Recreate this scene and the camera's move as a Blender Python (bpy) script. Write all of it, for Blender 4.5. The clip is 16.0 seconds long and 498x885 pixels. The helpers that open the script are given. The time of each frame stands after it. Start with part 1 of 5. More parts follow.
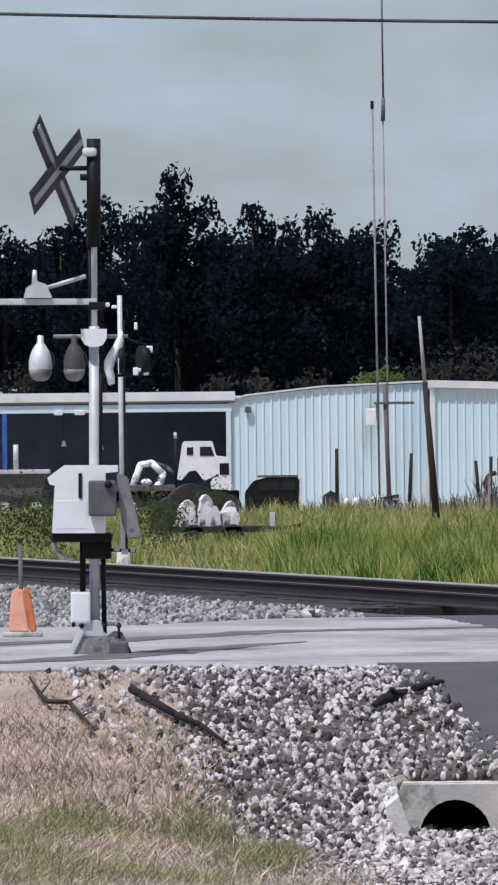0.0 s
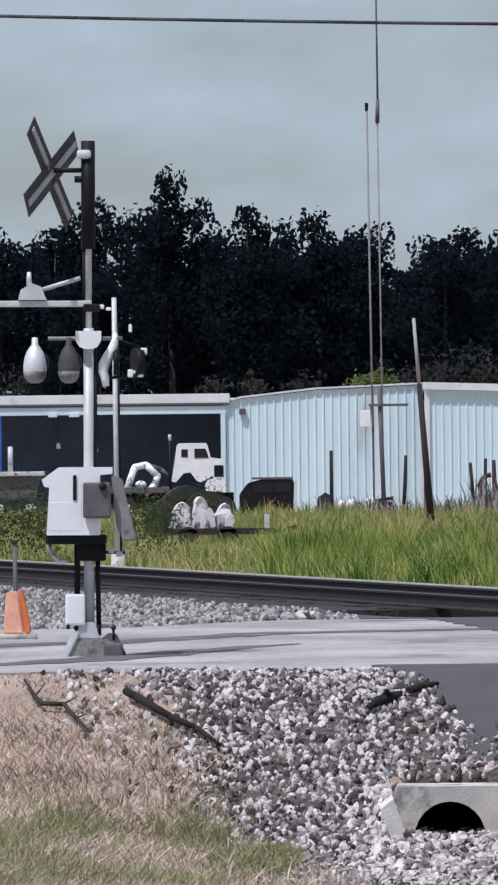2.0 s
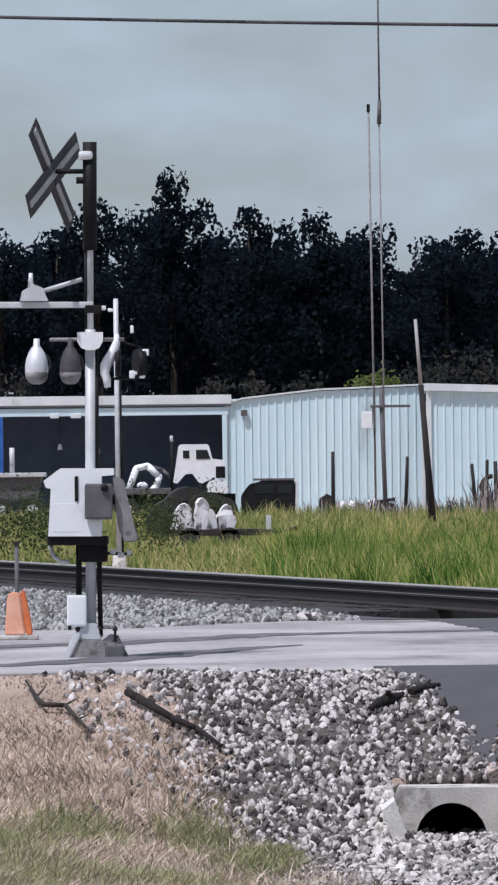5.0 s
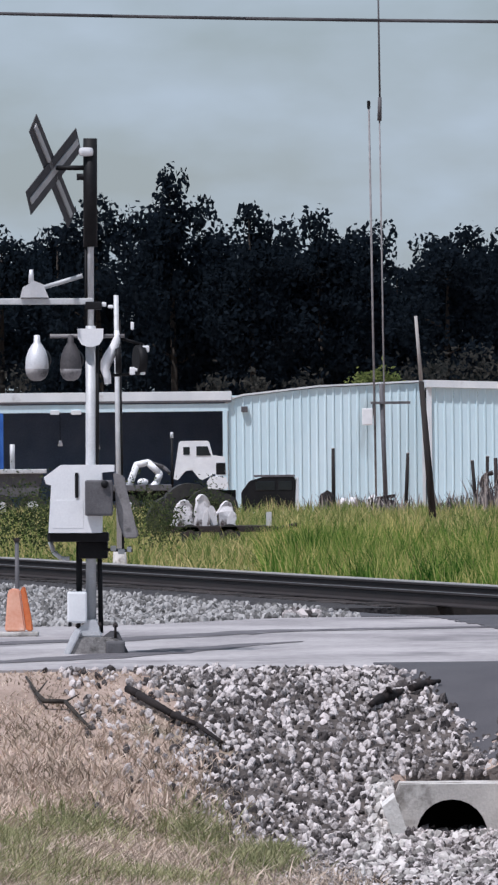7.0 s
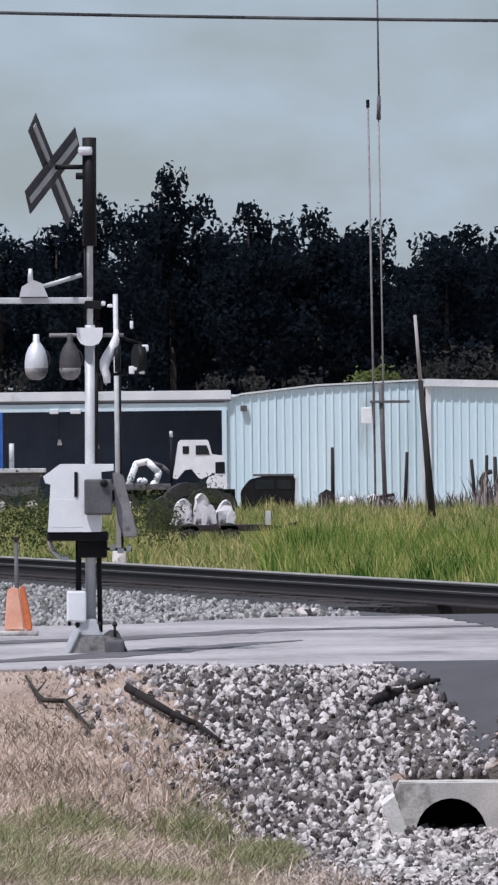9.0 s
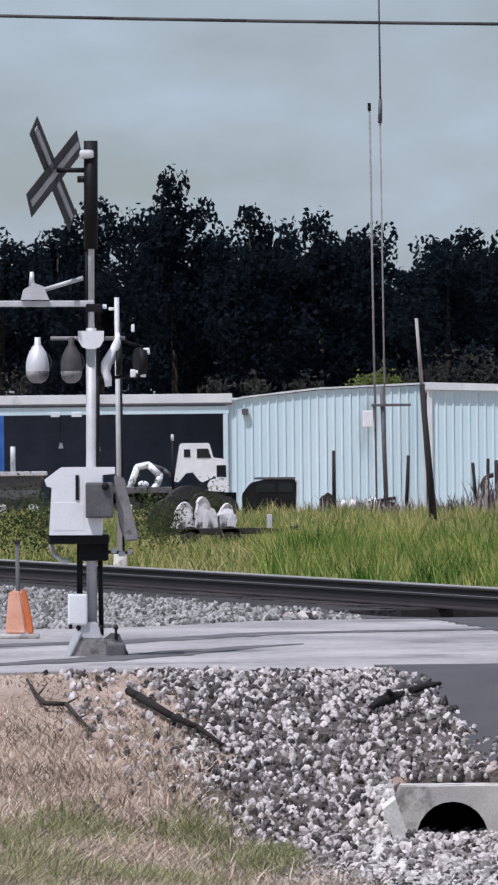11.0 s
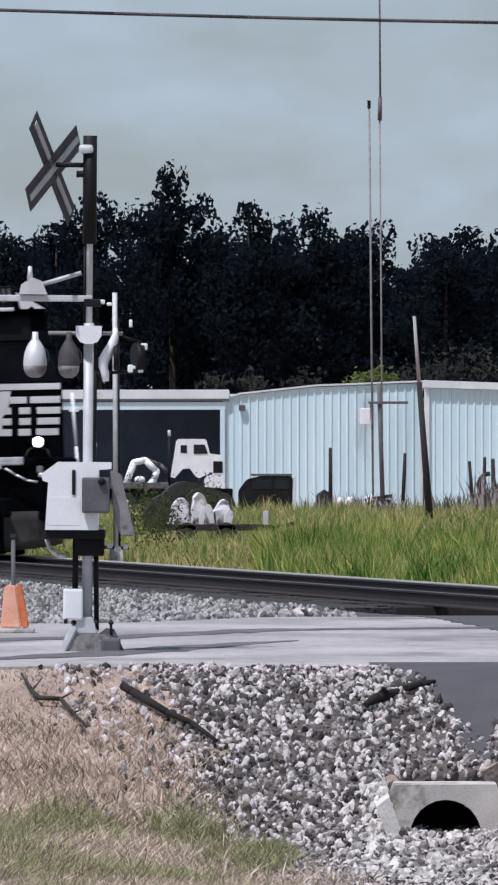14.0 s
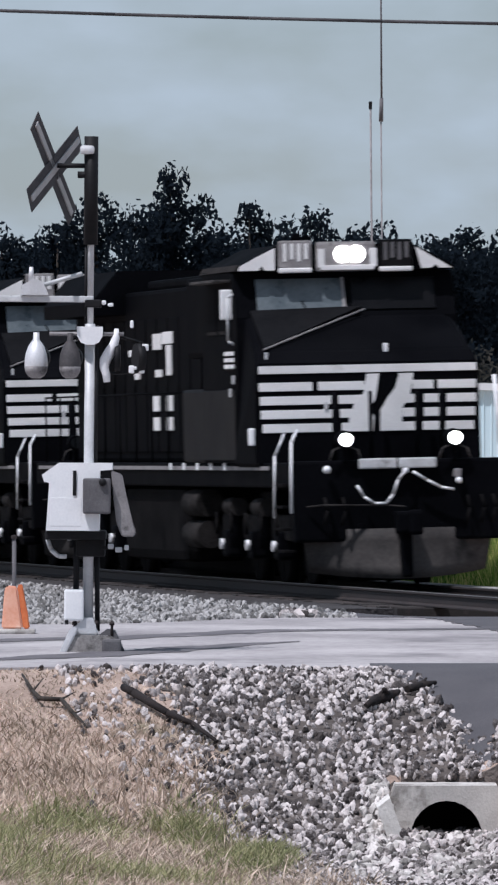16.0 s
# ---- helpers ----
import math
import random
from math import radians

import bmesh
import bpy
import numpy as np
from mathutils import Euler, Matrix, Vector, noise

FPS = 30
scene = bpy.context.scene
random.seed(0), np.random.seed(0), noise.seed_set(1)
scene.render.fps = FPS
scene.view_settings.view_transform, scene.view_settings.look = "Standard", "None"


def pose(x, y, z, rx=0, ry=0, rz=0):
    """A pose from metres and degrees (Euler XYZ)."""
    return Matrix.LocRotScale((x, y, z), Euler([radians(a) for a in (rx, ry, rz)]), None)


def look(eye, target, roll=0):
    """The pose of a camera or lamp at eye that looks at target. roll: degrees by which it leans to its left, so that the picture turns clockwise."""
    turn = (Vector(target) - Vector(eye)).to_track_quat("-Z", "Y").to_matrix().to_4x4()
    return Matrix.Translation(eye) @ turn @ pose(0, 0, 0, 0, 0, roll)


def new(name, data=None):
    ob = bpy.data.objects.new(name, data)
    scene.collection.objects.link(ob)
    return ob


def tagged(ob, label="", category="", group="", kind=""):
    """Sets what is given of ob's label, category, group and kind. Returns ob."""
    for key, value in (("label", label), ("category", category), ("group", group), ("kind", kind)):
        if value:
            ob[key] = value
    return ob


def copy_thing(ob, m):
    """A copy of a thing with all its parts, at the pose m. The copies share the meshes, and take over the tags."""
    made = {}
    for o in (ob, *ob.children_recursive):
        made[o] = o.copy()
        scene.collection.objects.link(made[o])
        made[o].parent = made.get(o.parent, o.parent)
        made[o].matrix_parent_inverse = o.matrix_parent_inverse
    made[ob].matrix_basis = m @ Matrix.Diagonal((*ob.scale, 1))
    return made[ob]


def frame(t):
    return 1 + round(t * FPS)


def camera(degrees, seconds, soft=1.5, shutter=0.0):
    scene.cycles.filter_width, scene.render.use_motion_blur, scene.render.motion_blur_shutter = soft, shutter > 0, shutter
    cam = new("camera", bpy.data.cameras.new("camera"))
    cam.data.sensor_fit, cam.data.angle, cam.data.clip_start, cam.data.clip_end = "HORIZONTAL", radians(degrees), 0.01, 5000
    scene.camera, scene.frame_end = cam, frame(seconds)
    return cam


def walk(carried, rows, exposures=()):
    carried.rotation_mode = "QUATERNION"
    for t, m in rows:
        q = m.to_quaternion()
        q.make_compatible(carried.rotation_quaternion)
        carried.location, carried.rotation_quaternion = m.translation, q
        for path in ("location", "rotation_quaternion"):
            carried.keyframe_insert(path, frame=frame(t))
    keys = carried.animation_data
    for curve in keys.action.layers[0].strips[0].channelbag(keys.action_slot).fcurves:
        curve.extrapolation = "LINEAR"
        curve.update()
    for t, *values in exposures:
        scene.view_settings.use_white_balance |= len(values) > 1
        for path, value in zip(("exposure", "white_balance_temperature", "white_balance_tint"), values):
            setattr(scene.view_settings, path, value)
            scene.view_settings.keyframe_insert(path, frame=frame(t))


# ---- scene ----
# camera on its spot beyond the ditch, eye height 1.72 m over the road, long lens: t, yaw, pitch, roll
EYE = (0.0, 0.0, 1.72)
FAR = 1.6327  # metres to one unit of depth in the plan
SWAY = [
    (0.0, 0.0337, 0.1117, 0.597),
    (0.5, 0.0277, 0.1193, 0.560),
    (1.0, 0.0222, 0.1247, 0.559),
    (1.5, 0.0214, 0.1302, 0.548),
    (2.0, -0.0010, 0.1241, 0.621),
    (2.5, 0.0111, 0.1330, 0.546),
    (3.0, 0.0047, 0.1315, 0.590),
    (3.5, 0.0055, 0.1364, 0.537),
    (4.0, 0.0005, 0.1343, 0.575),
    (6.5, 0.0118, 0.1207, 0.611),
    (7.0, 0.0115, 0.1096, 0.585),
    (7.5, 0.0052, 0.0993, 0.684),
    (8.0, 0.0103, 0.1021, 0.601),
    (8.5, 0.0104, 0.1062, 0.604),
    (9.0, 0.0071, 0.1035, 0.619),
    (11.3, 0.0191, 0.1253, 0.562),
    (11.5, 0.0008, 0.1001, 0.096),
    (12.0, -0.0041, 0.0932, 0.004),
    (12.5, 0.0000, 0.1110, -0.000),
    (13.0, -0.0110, 0.0996, -0.001),
    (13.5, -0.0040, 0.1037, 0.009),
    (14.0, -0.0062, 0.1012, 0.071),
    (14.5, -0.0019, 0.1054, 0.040),
    (15.0, -0.0095, 0.0990, -0.027),
    (15.5, -0.0031, 0.1042, 0.021),
    (16.0, 0.0002, 0.1067, 0.024),
]
cam = camera(3.158, 16.0, soft=2.4, shutter=0.5)
walk(cam, [(t, pose(*EYE, 90 + p, r, y)) for t, y, p, r in SWAY], [(0.0, 0.10, 5800, 16), (16.0, 0.10, 5800, 16)])

# ---- light ----
SUN_EL, SUN_TRAVEL = radians(63), Vector((0.70, 0.71, 0)).normalized()
world = bpy.data.worlds.new("world")
scene.world = world
world.use_nodes = True
wt = world.node_tree
sky = wt.nodes.new("ShaderNodeTexSky")
sky.sky_type, sky.sun_disc = "NISHITA", False
sky.sun_elevation, sky.sun_rotation = SUN_EL, math.atan2(-SUN_TRAVEL.x, -SUN_TRAVEL.y)
sky.air_density, sky.dust_density, sky.ozone_density = 1.0, 1.0, 2.0
wco, wmap, wn, wr, wm = (wt.nodes.new("ShaderNode" + k) for k in ("TexCoord", "Mapping", "TexNoise", "ValToRGB", "Mix"))
wmap.inputs["Scale"].default_value = (20, 20, 44)
wn.inputs["Scale"].default_value, wn.inputs["Detail"].default_value = 1.6, 5
wr.color_ramp.elements[0].position, wr.color_ramp.elements[0].color = 0.38, (0.30, 0.30, 0.30, 1)
wr.color_ramp.elements[1].position, wr.color_ramp.elements[1].color = 0.66, (1.0, 1.0, 1.0, 1)
wm.data_type = "RGBA"
wm.inputs["B"].default_value = (6.0, 6.9, 7.1, 1)  # thin bright haze cloud
wt.links.new(wco.outputs["Generated"], wmap.inputs[0])
wt.links.new(wmap.outputs[0], wn.inputs["Vector"])
wt.links.new(wn.outputs[0], wr.inputs[0])
wt.links.new(wr.outputs[0], wm.inputs["Factor"])
wt.links.new(sky.outputs[0], wm.inputs["A"])
wt.links.new(wm.outputs["Result"], wt.nodes["Background"].inputs[0])
wt.nodes["Background"].inputs[1].default_value = 0.072
sun_data = bpy.data.lights.new("sun", "SUN")
sun_data.energy, sun_data.angle, sun_data.color = 3.8, radians(0.6), (1.0, 0.95, 0.88)
sun = new("sun", sun_data)
ray = Vector((SUN_TRAVEL.x * math.cos(SUN_EL), SUN_TRAVEL.y * math.cos(SUN_EL), -math.sin(SUN_EL)))
sun.matrix_world = look((0, 0, 60), Vector((0, 0, 60)) + ray)


# ---- materials ----
def material(name, dark, light, rough=0.7, metal=0.0, scale=6.0, fine=60.0, bump=0.2, depth=0.01, spots=None, spot_at=0.62,
             per="", stretch=(1, 1, 1), emit=0.0, spec=0.4, ior=1.45):
    """Two scales of mottling between two colours, fine relief, and stains with their own outline."""
    m = bpy.data.materials.new(name)
    m.use_nodes = True
    nt = m.node_tree
    n, link = nt.nodes, nt.links.new
    b = n["Principled BSDF"]
    b.inputs["Metallic"].default_value = metal
    b.inputs["Specular IOR Level"].default_value = spec
    b.inputs["IOR"].default_value = ior
    co = n.new("ShaderNodeTexCoord")
    mp = n.new("ShaderNodeMapping")
    mp.inputs["Scale"].default_value = stretch
    link(co.outputs["Object"], mp.inputs[0])
    big, small = n.new("ShaderNodeTexNoise"), n.new("ShaderNodeTexNoise")
    for t, sc in ((big, scale), (small, fine)):
        t.inputs["Scale"].default_value, t.inputs["Detail"].default_value = sc, 4
        link(mp.outputs[0], t.inputs["Vector"])
    mixv = n.new("ShaderNodeMath")
    mixv.operation = "MULTIPLY_ADD"
    link(small.outputs[0], mixv.inputs[0])
    mixv.inputs[1].default_value = 0.55
    half = n.new("ShaderNodeMath")
    half.operation = "MULTIPLY_ADD"
    link(big.outputs[0], half.inputs[0])
    half.inputs[1].default_value, half.inputs[2].default_value = 1.0, -0.28
    link(half.outputs[0], mixv.inputs[2])
    last = mixv
    if per:
        src = n.new("ShaderNodeObjectInfo" if per == "object" else "ShaderNodeNewGeometry")
        add = n.new("ShaderNodeMath")
        add.operation = "MULTIPLY_ADD"
        link(src.outputs["Random" if per == "object" else "Random Per Island"], add.inputs[0])
        add.inputs[1].default_value = 0.9
        sub = n.new("ShaderNodeMath")
        sub.operation = "SUBTRACT"
        link(mixv.outputs[0], sub.inputs[0])
        sub.inputs[1].default_value = 0.45
        link(sub.outputs[0], add.inputs[2])
        last = add
    ramp = n.new("ShaderNodeValToRGB")
    e = ramp.color_ramp.elements
    e[0].position, e[0].color = 0.25, (*dark, 1)
    e[1].position, e[1].color = 0.75, (*light, 1)
    link(last.outputs[0], ramp.inputs[0])
    colour = ramp.outputs[0]
    if spots:
        st = n.new("ShaderNodeTexNoise")
        st.inputs["Scale"].default_value, st.inputs["Detail"].default_value, st.inputs["Roughness"].default_value = scale * 0.6, 6, 0.65
        link(mp.outputs[0], st.inputs["Vector"])
        cut = n.new("ShaderNodeValToRGB")
        c = cut.color_ramp.elements
        c[0].position, c[0].color = spot_at - 0.04, (0, 0, 0, 1)
        c[1].position, c[1].color = spot_at + 0.06, (1, 1, 1, 1)
        link(st.outputs[0], cut.inputs[0])
        mx = n.new("ShaderNodeMix")
        mx.data_type = "RGBA"
        link(cut.outputs[0], mx.inputs["Factor"])
        link(colour, mx.inputs["A"])
        mx.inputs["B"].default_value = (*spots, 1)
        colour = mx.outputs["Result"]
    link(colour, b.inputs["Base Color"])
    rr = n.new("ShaderNodeMapRange")
    rr.inputs["To Min"].default_value, rr.inputs["To Max"].default_value = max(0.05, rough - 0.12), min(1, rough + 0.12)
    link(big.outputs[0], rr.inputs["Value"])
    link(rr.outputs[0], b.inputs["Roughness"])
    if bump:
        bp = n.new("ShaderNodeBump")
        bp.inputs["Strength"].default_value, bp.inputs["Distance"].default_value = bump, depth
        link(small.outputs[0], bp.inputs["Height"])
        link(bp.outputs[0], b.inputs["Normal"])
    if emit:
        b.inputs["Emission Color"].default_value = (1.0, 0.95, 0.85, 1)
        b.inputs["Emission Strength"].default_value = emit
    return m


def leaf_material(name, dark, light, scale=0.5, thin=0.5, patchy=0.6, mid=None):
    """Thin leaves: part of the light is thrown back, part (thin) passes through; each leaf has its own shade, and so has each patch."""
    m = bpy.data.materials.new(name)
    m.use_nodes = True
    n, link = m.node_tree.nodes, m.node_tree.links.new
    n.remove(n["Principled BSDF"])
    geo, co, patch = n.new("ShaderNodeNewGeometry"), n.new("ShaderNodeTexCoord"), n.new("ShaderNodeTexNoise")
    patch.inputs["Scale"].default_value, patch.inputs["Detail"].default_value = scale, 3
    link(co.outputs["Object"], patch.inputs["Vector"])
    mixv = n.new("ShaderNodeMath")
    mixv.operation = "MULTIPLY_ADD"
    link(geo.outputs["Random Per Island"], mixv.inputs[0])
    mixv.inputs[1].default_value = 0.5
    half = n.new("ShaderNodeMath")
    half.operation = "MULTIPLY_ADD"
    link(patch.outputs[0], half.inputs[0])
    half.inputs[1].default_value, half.inputs[2].default_value = patchy, 0.3 - patchy / 2
    link(half.outputs[0], mixv.inputs[2])
    ramp = n.new("ShaderNodeValToRGB")
    e = ramp.color_ramp.elements
    e[0].position, e[0].color = 0.2, (*dark, 1)
    e[1].position, e[1].color = 0.85, (*light, 1)
    if mid:
        e.new(0.55).color = (*mid, 1)
    link(mixv.outputs[0], ramp.inputs[0])
    front, back, mix = n.new("ShaderNodeBsdfDiffuse"), n.new("ShaderNodeBsdfTranslucent"), n.new("ShaderNodeMixShader")
    mix.inputs[0].default_value = thin
    for shader, slot in ((front, 1), (back, 2)):
        link(ramp.outputs[0], shader.inputs["Color"])
        link(shader.outputs[0], mix.inputs[slot])
    link(mix.outputs[0], n["Material Output"].inputs["Surface"])
    return m


M = {
    "soil": material("dry soil and thatch", (0.26, 0.19, 0.15), (0.50, 0.385, 0.32), 0.95, scale=0.9, fine=25, bump=0.6, depth=0.03, spots=(0.14, 0.13, 0.07)),
    "road": material("worn pale road", (0.21, 0.193, 0.195), (0.46, 0.43, 0.425), 0.9, scale=0.9, fine=24, bump=0.25, spots=(0.18, 0.167, 0.17), spot_at=0.60, stretch=(0.5, 0.3, 1)),
    "asphalt": material("dark asphalt", (0.055, 0.052, 0.058), (0.10, 0.095, 0.10), 0.9, scale=1.2, fine=90, bump=0.3, spots=(0.13, 0.125, 0.125)),
    "seam": material("dark road band", (0.075, 0.068, 0.074), (0.15, 0.14, 0.145), 0.9, scale=2, fine=30, bump=0.2, spots=(0.30, 0.28, 0.28), spot_at=0.62),
    "ballast": material("grey ballast", (0.19, 0.18, 0.17), (0.42, 0.40, 0.38), 0.95, scale=1.5, fine=14, bump=1.0, depth=0.05),
    "stone": material("limestone rubble", (0.05, 0.042, 0.04), (0.62, 0.56, 0.54), 0.9, scale=5, fine=40, bump=0.5, spots=(0.18, 0.155, 0.14), per="island"),
    "pale_stone": material("pale broken limestone", (0.20, 0.185, 0.17), (0.66, 0.615, 0.58), 0.9, scale=5, fine=40, bump=0.5, spots=(0.22, 0.2, 0.18), spot_at=0.64, per="island"),
    "stone_piece": material("limestone stones", (0.07, 0.06, 0.058), (0.66, 0.60, 0.58), 0.9, scale=5, fine=40, bump=0.5, spots=(0.18, 0.155, 0.14), per="object"),
    "gravel": material("grey crushed gravel", (0.12, 0.115, 0.11), (0.40, 0.385, 0.375), 0.95, scale=5, fine=40, bump=0.5, per="island"),
    "trackbed": material("near-black ballast", (0.018, 0.016, 0.017), (0.06, 0.054, 0.053), 0.95, scale=1.5, fine=16, bump=1.0, depth=0.04),
    "rust": material("rusty rail steel", (0.022, 0.017, 0.017), (0.05, 0.04, 0.038), 0.75, 0.3, scale=4, fine=60, bump=0.3),
    "rail_top": material("dull rail head", (0.14, 0.13, 0.13), (0.24, 0.225, 0.22), 0.5, 0.7, scale=3, fine=50, bump=0.05),
    "tie": material("creosoted timber", (0.022, 0.019, 0.018), (0.06, 0.05, 0.047), 0.9, scale=3, fine=50, bump=0.5, per="object", stretch=(0.4, 3, 3)),
    "concrete": material("weathered concrete", (0.40, 0.375, 0.35), (0.64, 0.61, 0.57), 0.9, scale=3, fine=50, bump=0.4, spots=(0.20, 0.18, 0.16), spot_at=0.60),
    "dark_inside": material("pipe shade, near black", (0.004, 0.004, 0.004), (0.010, 0.009, 0.009), 0.95, spec=0.05),
    "galv": material("galvanised steel", (0.42, 0.425, 0.43), (0.60, 0.605, 0.61), 0.55, 0.15, scale=5, fine=70, bump=0.1, spots=(0.25, 0.24, 0.23), spot_at=0.62),
    "alu": material("weathered aluminium", (0.55, 0.55, 0.56), (0.75, 0.75, 0.76), 0.5, 0.35, scale=5, fine=70, bump=0.1, spots=(0.35, 0.33, 0.31), spot_at=0.68),
    "sign_back": material("grey sign back", (0.04, 0.037, 0.04), (0.085, 0.08, 0.082), 0.7, 0.1, scale=6, fine=50, bump=0.1),
    "sign_strip": material("pale sign stiffener", (0.38, 0.37, 0.37), (0.5, 0.49, 0.48), 0.6, 0.3, scale=6, fine=50, bump=0.1),
    "black": material("black painted steel", (0.006, 0.006, 0.007), (0.015, 0.0145, 0.0155), 0.6, scale=4, fine=40, bump=0.15, spots=(0.045, 0.04, 0.036), spot_at=0.70, spec=0.2),
    "grey_box": material("dull grey iron", (0.085, 0.08, 0.085), (0.15, 0.145, 0.15), 0.75, 0.2, scale=5, fine=60, bump=0.25),
    "scrap": material("chalky stained enamel", (0.60, 0.57, 0.57), (0.84, 0.82, 0.82), 0.7, scale=3.5, fine=30, bump=0.2, spots=(0.09, 0.065, 0.06), spot_at=0.57),
    "lever": material("worn cast iron", (0.17, 0.16, 0.165), (0.30, 0.285, 0.28), 0.7, 0.2, scale=5, fine=50, bump=0.3, spots=(0.07, 0.065, 0.065)),
    "white": material("chalky white paint", (0.72, 0.72, 0.73), (0.84, 0.84, 0.84), 0.6, scale=4, fine=50, bump=0.1, spots=(0.5, 0.47, 0.43), spot_at=0.70),
    "orange": material("orange plastic, sunlit tone", (0.74, 0.34, 0.22), (0.86, 0.50, 0.36), 0.6, scale=6, fine=50, bump=0.1, spots=(0.85, 0.68, 0.58), spot_at=0.60),
    "deep_orange": material("orange plastic, shaded tone", (0.55, 0.13, 0.04), (0.72, 0.22, 0.08), 0.6, scale=6, fine=50, bump=0.1),
    "loco_black": material("black engine paint", (0.0022, 0.0024, 0.0032), (0.0046, 0.0048, 0.006), 0.65, scale=1.2, fine=20, bump=0.08, spots=(0.008, 0.008, 0.0085), spot_at=0.68, spec=0.2, ior=1.08),
    "loco_white": material("white engine stripe", (0.66, 0.65, 0.64), (0.82, 0.81, 0.80), 0.5, scale=1.5, fine=30, bump=0.05, spots=(0.48, 0.46, 0.44), spot_at=0.64),
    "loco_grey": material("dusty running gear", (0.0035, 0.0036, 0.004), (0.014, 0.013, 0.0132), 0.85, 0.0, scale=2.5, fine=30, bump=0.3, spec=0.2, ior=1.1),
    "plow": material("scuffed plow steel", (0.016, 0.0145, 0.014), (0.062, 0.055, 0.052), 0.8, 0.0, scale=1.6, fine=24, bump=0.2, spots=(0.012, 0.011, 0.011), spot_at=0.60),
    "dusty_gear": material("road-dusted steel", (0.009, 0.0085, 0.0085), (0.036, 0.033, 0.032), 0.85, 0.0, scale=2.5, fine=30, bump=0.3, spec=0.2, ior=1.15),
    "dusty_sheen_panel": material("black paint with dust film and sheen tone", (0.0055, 0.0058, 0.0066), (0.0125, 0.0125, 0.0138), 0.5, scale=1.0, fine=14, bump=0.05, spec=0.2, ior=1.12),
    "glass": material("dark window glass", (0.008, 0.010, 0.011), (0.020, 0.023, 0.025), 0.16, scale=2, fine=20, bump=0.0, spec=0.5),
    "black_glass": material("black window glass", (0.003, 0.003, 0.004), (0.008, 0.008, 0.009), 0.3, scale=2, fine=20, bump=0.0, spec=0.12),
    "pale_glass": material("pale window glass", (0.05, 0.065, 0.075), (0.12, 0.14, 0.15), 0.3, scale=2, fine=20, bump=0.0, spec=0.5),
    "lamp": material("burning headlight", (0.9, 0.9, 0.85), (1, 1, 0.95), 0.3, emit=9.0, bump=0),
    "siding": material("pale blue steel siding", (0.56, 0.71, 0.76), (0.66, 0.79, 0.83), 0.5, 0.05, scale=0.6, fine=12, bump=0.1, spots=(0.46, 0.55, 0.57), spot_at=0.66, stretch=(1, 1, 0.25)),
    "blue_paint": material("strong blue paint", (0.02, 0.08, 0.32), (0.05, 0.15, 0.45), 0.5, scale=2, fine=20, bump=0.1, spots=(0.3, 0.33, 0.36), spot_at=0.66),
    "trim": material("white roof trim", (0.62, 0.64, 0.65), (0.76, 0.77, 0.77), 0.55, 0.1, scale=1, fine=20, bump=0.1, spots=(0.45, 0.44, 0.42), spot_at=0.66),
    "shade_wall": material("shed lining with skylit shade", (0.12, 0.155, 0.22), (0.20, 0.24, 0.32), 0.9, scale=1, fine=15),
    "wood": material("weathered pole timber", (0.012, 0.010, 0.010), (0.035, 0.029, 0.027), 0.9, scale=3, fine=40, bump=0.5, stretch=(3, 3, 0.3)),
    "grey_wood": material("silver grey timber", (0.30, 0.28, 0.27), (0.46, 0.44, 0.42), 0.9, scale=3, fine=40, bump=0.5, stretch=(3, 3, 0.3)),
    "bark": material("dark bark", (0.02, 0.017, 0.014), (0.06, 0.05, 0.042), 0.95, scale=3, fine=30, bump=0.6, stretch=(2, 2, 0.4)),
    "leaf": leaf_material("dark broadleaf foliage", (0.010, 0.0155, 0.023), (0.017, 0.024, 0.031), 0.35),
    "leaf_light": leaf_material("bright roof weed leaves", (0.06, 0.09, 0.025), (0.24, 0.26, 0.09)),
    "grass": leaf_material("tall green grass", (0.014, 0.065, 0.012), (0.66, 0.54, 0.22), 0.55, 0.4, 1.9, (0.17, 0.29, 0.05)),
    "weed": leaf_material("yellowing weeds", (0.04, 0.10, 0.022), (0.58, 0.48, 0.23), 0.6, 0.4, 1.7, (0.22, 0.27, 0.08)),
    "green_tuft": leaf_material("green ditch grass", (0.10, 0.13, 0.05), (0.46, 0.43, 0.24), 1.2, 0.3),
    "straw": leaf_material("dry straw grass", (0.17, 0.135, 0.095), (0.74, 0.60, 0.49), 1.6, 0.25, 1.2),
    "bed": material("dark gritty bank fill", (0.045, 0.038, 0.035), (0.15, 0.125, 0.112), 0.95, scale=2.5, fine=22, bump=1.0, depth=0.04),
    "shrub": leaf_material("dusty shrub leaves", (0.012, 0.03, 0.012), (0.11, 0.13, 0.06), 0.8, 0.5, 1.0),
    "brush": leaf_material("dim dry brush leaves", (0.018, 0.022, 0.022), (0.075, 0.07, 0.06)),
    "dead": material("dead weed stalks", (0.05, 0.045, 0.05), (0.36, 0.31, 0.28), 0.9, scale=0.8, fine=5, bump=0, per="island"),
    "bleached": material("bleached broken concrete", (0.56, 0.53, 0.49), (0.78, 0.75, 0.71), 0.9, scale=3, fine=40, bump=0.5, spots=(0.30, 0.27, 0.24), spot_at=0.64),
    "footing": material("stained old footing concrete", (0.16, 0.15, 0.145), (0.36, 0.34, 0.325), 0.95, scale=6, fine=40, bump=0.6, spots=(0.07, 0.065, 0.06), spot_at=0.58),
